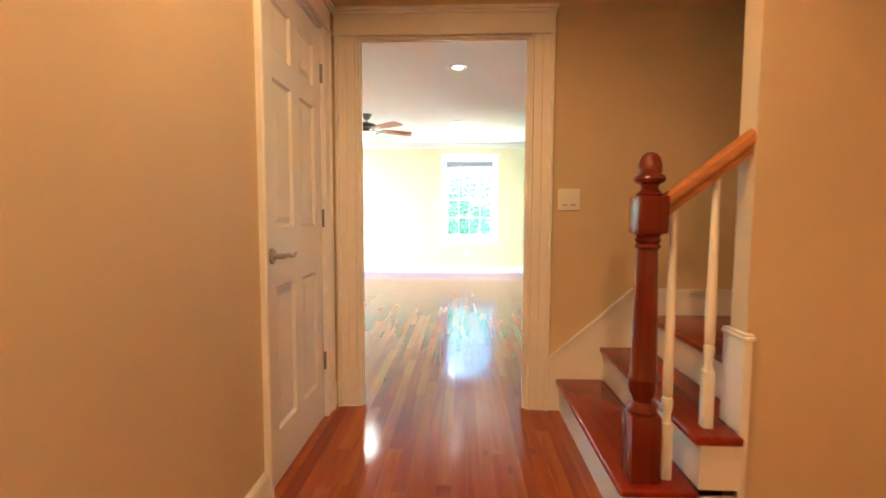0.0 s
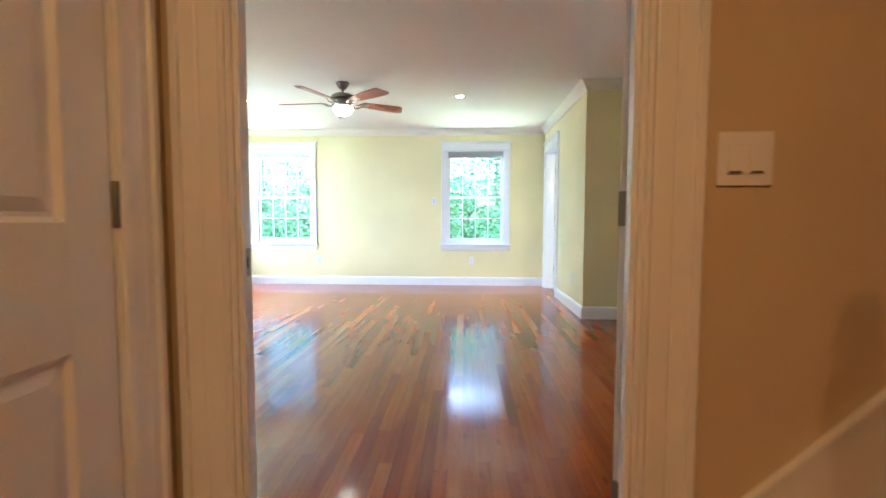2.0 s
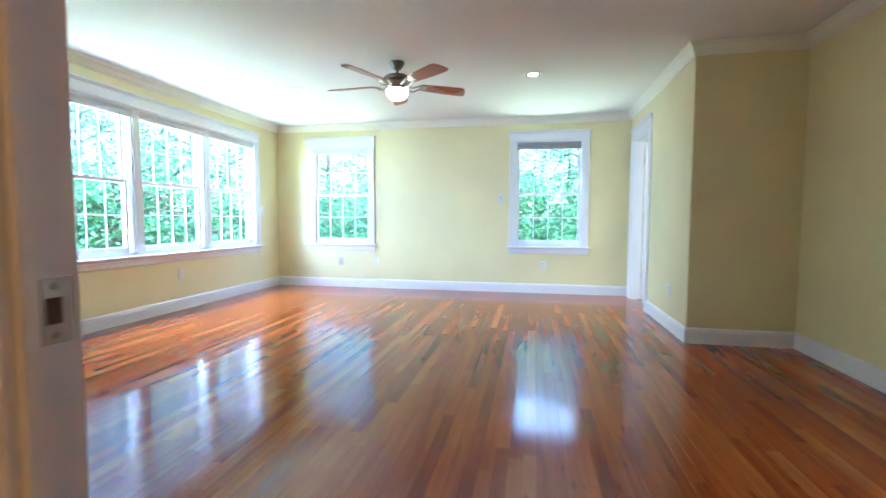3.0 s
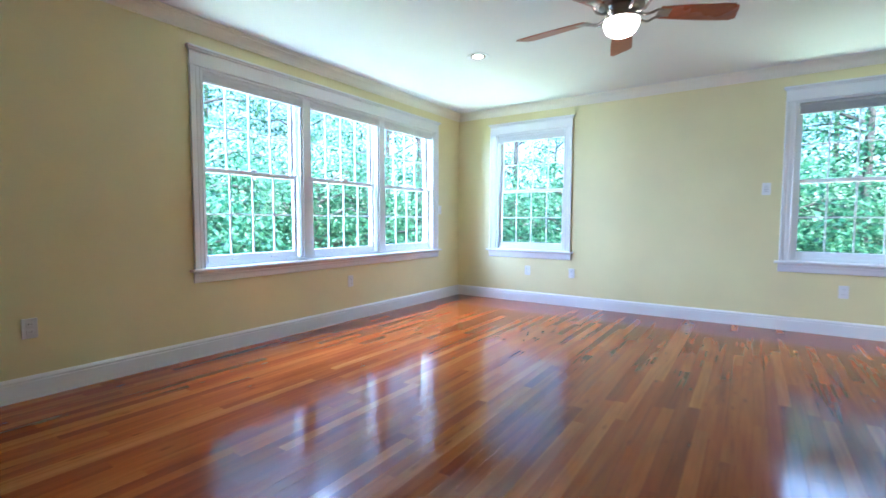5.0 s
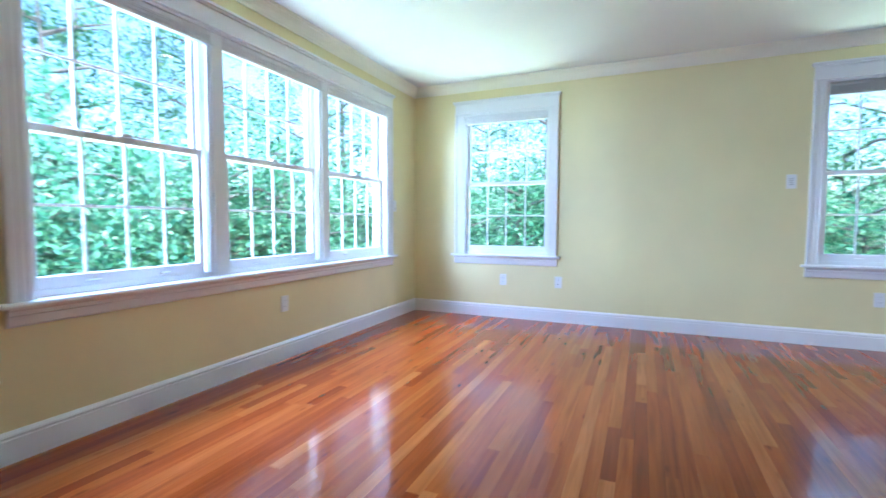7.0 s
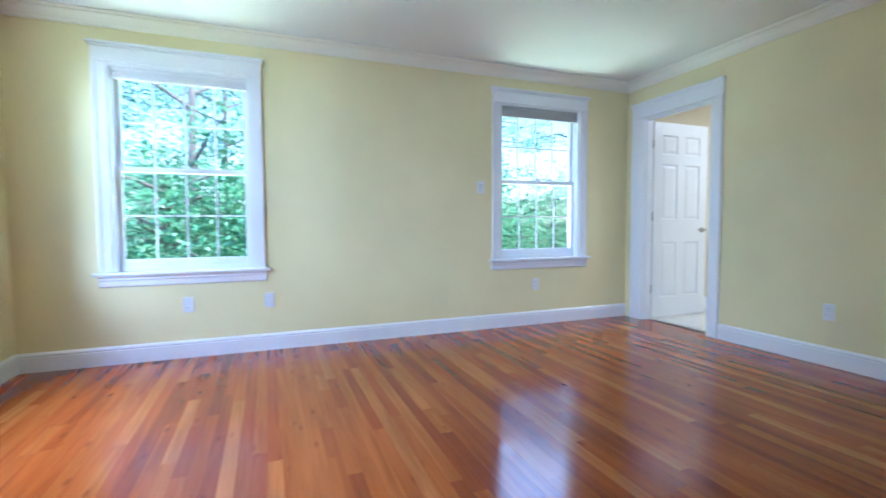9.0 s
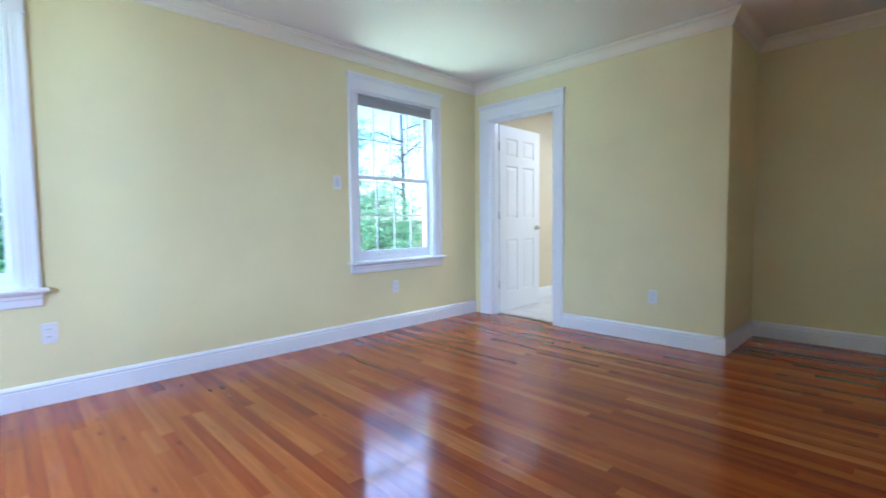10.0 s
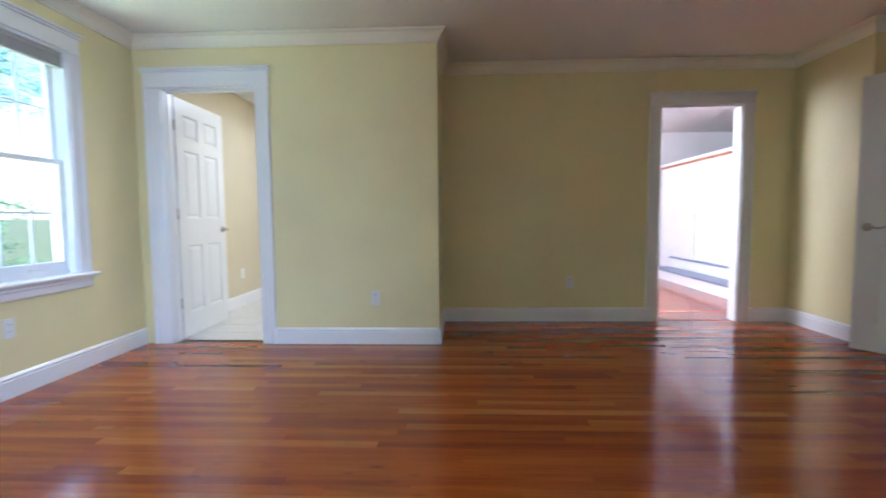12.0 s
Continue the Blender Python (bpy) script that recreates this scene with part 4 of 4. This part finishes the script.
def tree_meshes(seed, height, spread, low, leaves, size):
    """Trunk with limbs, and a crown of many separate leaves in loose clumps round the limbs' ends."""
    rng = random.Random(seed)
    t = bmesh.new()
    bend = [rng.uniform(-0.25, 0.25) for _ in range(2)]
    pts = [(bend[0] * s * s, bend[1] * s * s, height * 0.92 * s) for s in (0, 0.15, 0.35, 0.6, 0.8, 1.0)]
    tube(t, pts, [0.11, 0.09, 0.075, 0.055, 0.035, 0.012], 8)
    tips = []
    for k in range(16):
        z = height * (low + (0.95 - low) * (k + rng.random()) / 16)
        a = rng.uniform(0, 2 * math.pi)
        reach = spread * (1.05 - 0.6 * z / height) * rng.uniform(0.6, 1.1)
        p0 = Vector((bend[0] * (z / height) ** 2, bend[1] * (z / height) ** 2, z))
        p1 = p0 + Vector((math.cos(a) * reach * 0.5, math.sin(a) * reach * 0.5, reach * 0.22))
        p2 = p0 + Vector((math.cos(a) * reach, math.sin(a) * reach, reach * rng.uniform(0.0, 0.35)))
        tube(t, [p0, p1, p2], [0.045, 0.028, 0.008], 5)
        tips += [p1, p1.lerp(p2, 0.5), p2, p2 + Vector((rng.uniform(-.5, .5), rng.uniform(-.5, .5), rng.uniform(-.3, .3)))]
    trunk = mesh_of("trunk", t, M_BARK, True)
    verts, faces = [], []
    sprays = [c + Vector((rng.gauss(0, 0.45), rng.gauss(0, 0.45), rng.gauss(0, 0.30))) for c in tips for _ in range(4)]
    for k in range(leaves):
        c = rng.choice(sprays)
        p = c + Vector((rng.gauss(0, 0.19), rng.gauss(0, 0.19), rng.gauss(0, 0.085)))
        e = Euler((rng.uniform(-0.9, 0.9), rng.uniform(-0.9, 0.9), rng.uniform(0, 6.28))).to_matrix()
        s = size * rng.uniform(0.6, 1.3)
        n = len(verts)
        for u, v, w in ((-0.5, 0, 0), (-0.1, 0.30, 0.06), (0.55, 0, -0.04), (-0.1, -0.30, 0.06)):
            verts.append(p + e @ Vector((u * s, v * s, w * s)))
        faces.append((n, n + 1, n + 2, n + 3))
    crown = bpy.data.meshes.new("crown")
    crown.from_pydata([tuple(v) for v in verts], [], faces)
    crown.materials.append(M_LEAF)
    return trunk, crown


KINDS = [tree_meshes(3, 9.5, 2.6, 0.10, 7500, 0.098), tree_meshes(8, 12.0, 3.0, 0.16, 7500, 0.104), tree_meshes(21, 6.0, 2.2, 0.05, 7000, 0.092)]
SHRUB = tree_meshes(33, 2.7, 1.9, 0.03, 8500, 0.085)
rng = random.Random(5)
spots = []
shrub_spots = [(-8.2 - rng.uniform(0, 1.2), 3.0 + 1.5 * k + rng.uniform(-0.3, 0.3)) for k in range(9)] + [(-5.5 + 1.5 * k + rng.uniform(-0.3, 0.3), 14.6 + rng.uniform(0, 1.2)) for k in range(8)]
shrub_spots += [(-12.5 - rng.uniform(0, 1.5), 1.0 + 2.0 * k) for k in range(8)] + [(-7.0 + 2.0 * k, 18.6 + rng.uniform(0, 1.5)) for k in range(8)]
# the clearing to the north-east is open in front
shrub_spots = [q for q in shrub_spots if not (q[0] > 2.2 and 12.0 < q[1] < 17.5)]
for tx, ty in shrub_spots:
    tr = thing("shrub", "dense leafy green shrub at the edge of the woods", "shrub", group="shrubs round the house", at=(tx, ty, -0.78))
    for part_name, data in zip(("stem", "foliage"), SHRUB):
        o = new(part_name, data)
        o.parent = tr
    tr.rotation_euler = (0, 0, rng.uniform(0, 6.28))
    sc = rng.uniform(0.85, 1.25)
    tr.scale = (sc, sc, sc * rng.uniform(0.8, 1.1))
for k in range(7):
    spots.append((-9.5 - rng.uniform(0, 2.0), 2.0 + 2.8 * k + rng.uniform(-0.5, 0.5)))
for k in range(6):
    spots.append((-14.5 - rng.uniform(0, 3.0), 1.0 + 4.2 * k + rng.uniform(-0.8, 0.8)))
for k in range(6):
    spots.append((-6.5 + 2.6 * k + rng.uniform(-0.5, 0.5), 15.8 + rng.uniform(0, 2.0)))
for k in range(5):
    spots.append((-8.0 + 4.6 * k + rng.uniform(-0.8, 0.8), 20.5 + rng.uniform(0, 3.0)))
# a clearing to the north-east
spots = [q for q in spots if not (q[0] > 2.0 and 12.0 < q[1] < 19.5)]
for k, (tx, ty) in enumerate(spots):
    tr = thing("tree", "leafy broadleaf tree in full summer foliage outside", "tree", group="trees round the house", at=(tx, ty, -0.78))
    trunk, crown = KINDS[rng.randrange(3)]
    part_t = new("trunk", trunk)
    part_t.parent = tr
    part_c = new("crown", crown)
    part_c.parent = tr
    tr.rotation_euler = (0, 0, rng.uniform(0, 6.28))
    sc = rng.uniform(0.85, 1.15)
    tr.scale = (sc, sc, sc)

# ---- floor boards, last ----
floor = thing("floor", "glossy varnished hardwood strip floor in warm browns", "floor", "structure")
BW = 0.0595
rng = random.Random(11)


def board_vertices(x, y, l):
    r, t, g = 0.0003, 0.018, 0.00005
    x0, x1, y0, y1 = x + g, x + BW - g, y + g, y + l - g
    return [(x0, y0, -t), (x1, y0, -t), (x1, y1, -t), (x0, y1, -t), (x0, y0, -r), (x1, y0, -r), (x1, y1, -r), (x0, y1, -r),
            (x0 + r, y0 + r, 0), (x1 - r, y0 + r, 0), (x1 - r, y1 - r, 0), (x0 + r, y1 - r, 0)]


BOARD_FACES = [(8, 9, 10, 11), (4, 5, 9, 8), (5, 6, 10, 9), (6, 7, 11, 10), (7, 4, 8, 11), (0, 1, 5, 4), (1, 2, 6, 5), (2, 3, 7, 6), (3, 0, 4, 7)]
lengths = [0.30, 0.50, 0.75, 1.00, 1.30, 1.60, 2.00, 2.40]
shared = {}


def floor_area(xa, xb, ya, yb):
    """Boards (x, y, length) in running lengths over an area."""
    made = []
    n = int(math.ceil((xb - xa) / BW))
    for i in range(n):
        y = ya - rng.uniform(0, 1.2)
        while y < yb:
            l = rng.choice(lengths)
            lo, hi = max(y, ya), min(y + l, yb)
            if hi - lo > 0.02:
                made.append((xa + i * BW, lo, hi - lo))
            y += l
    return made


boards = []
for bx, by, bl in floor_area(XW - 0.02, XA + 0.02, 3.0, YN + 0.01):
    # past the partition the boards stop at the alcove's north wall
    if bx > XE + 0.058:
        bl = min(bl, YP + 0.02 - by)
    # beside the doorway they start at the south wall
    if bx < HX - 0.1 or bx > 0.75:
        by, bl = max(by, 3.98), bl - max(0.0, 3.98 - by)
    if bl > 0.02:
        boards.append((bx, by, bl))
hall_boards = floor_area(HX - 0.12, XA, -0.72, 3.0)
foyer_boards = floor_area(XA + 0.03, 6.0, 1.5, 7.6)
near = sorted(boards, key=lambda q: abs(q[0] + 0.9) * 0.8 + abs(q[1] + q[2] / 2 - 6.6))[:300]
near_set = set(near)
rest = [q for q in boards if q not in near_set] + hall_boards + foyer_boards
for x, y, l in near:
    key = round(l, 3)
    if key not in shared:
        me = bpy.data.meshes.new("floor_board")
        me.from_pydata(board_vertices(0, 0, l), [], BOARD_FACES)
        me.materials.append(M_BOARD)
        shared[key] = me
    o = new("floor_board", shared[key])
    o.location = (x, y, 0)
    o.parent = floor
verts, faces = [], []
for x, y, l in rest:
    n = len(verts)
    verts += board_vertices(x, y, l)
    faces += [tuple(i + n for i in f) for f in BOARD_FACES]
me = bpy.data.meshes.new("floor_boards_rest")
me.from_pydata(verts, [], faces)
me.materials.append(M_BOARD_FAR)
o = new("floor_boards", me)
o.parent = floor
tagged(o, kind="stuff")
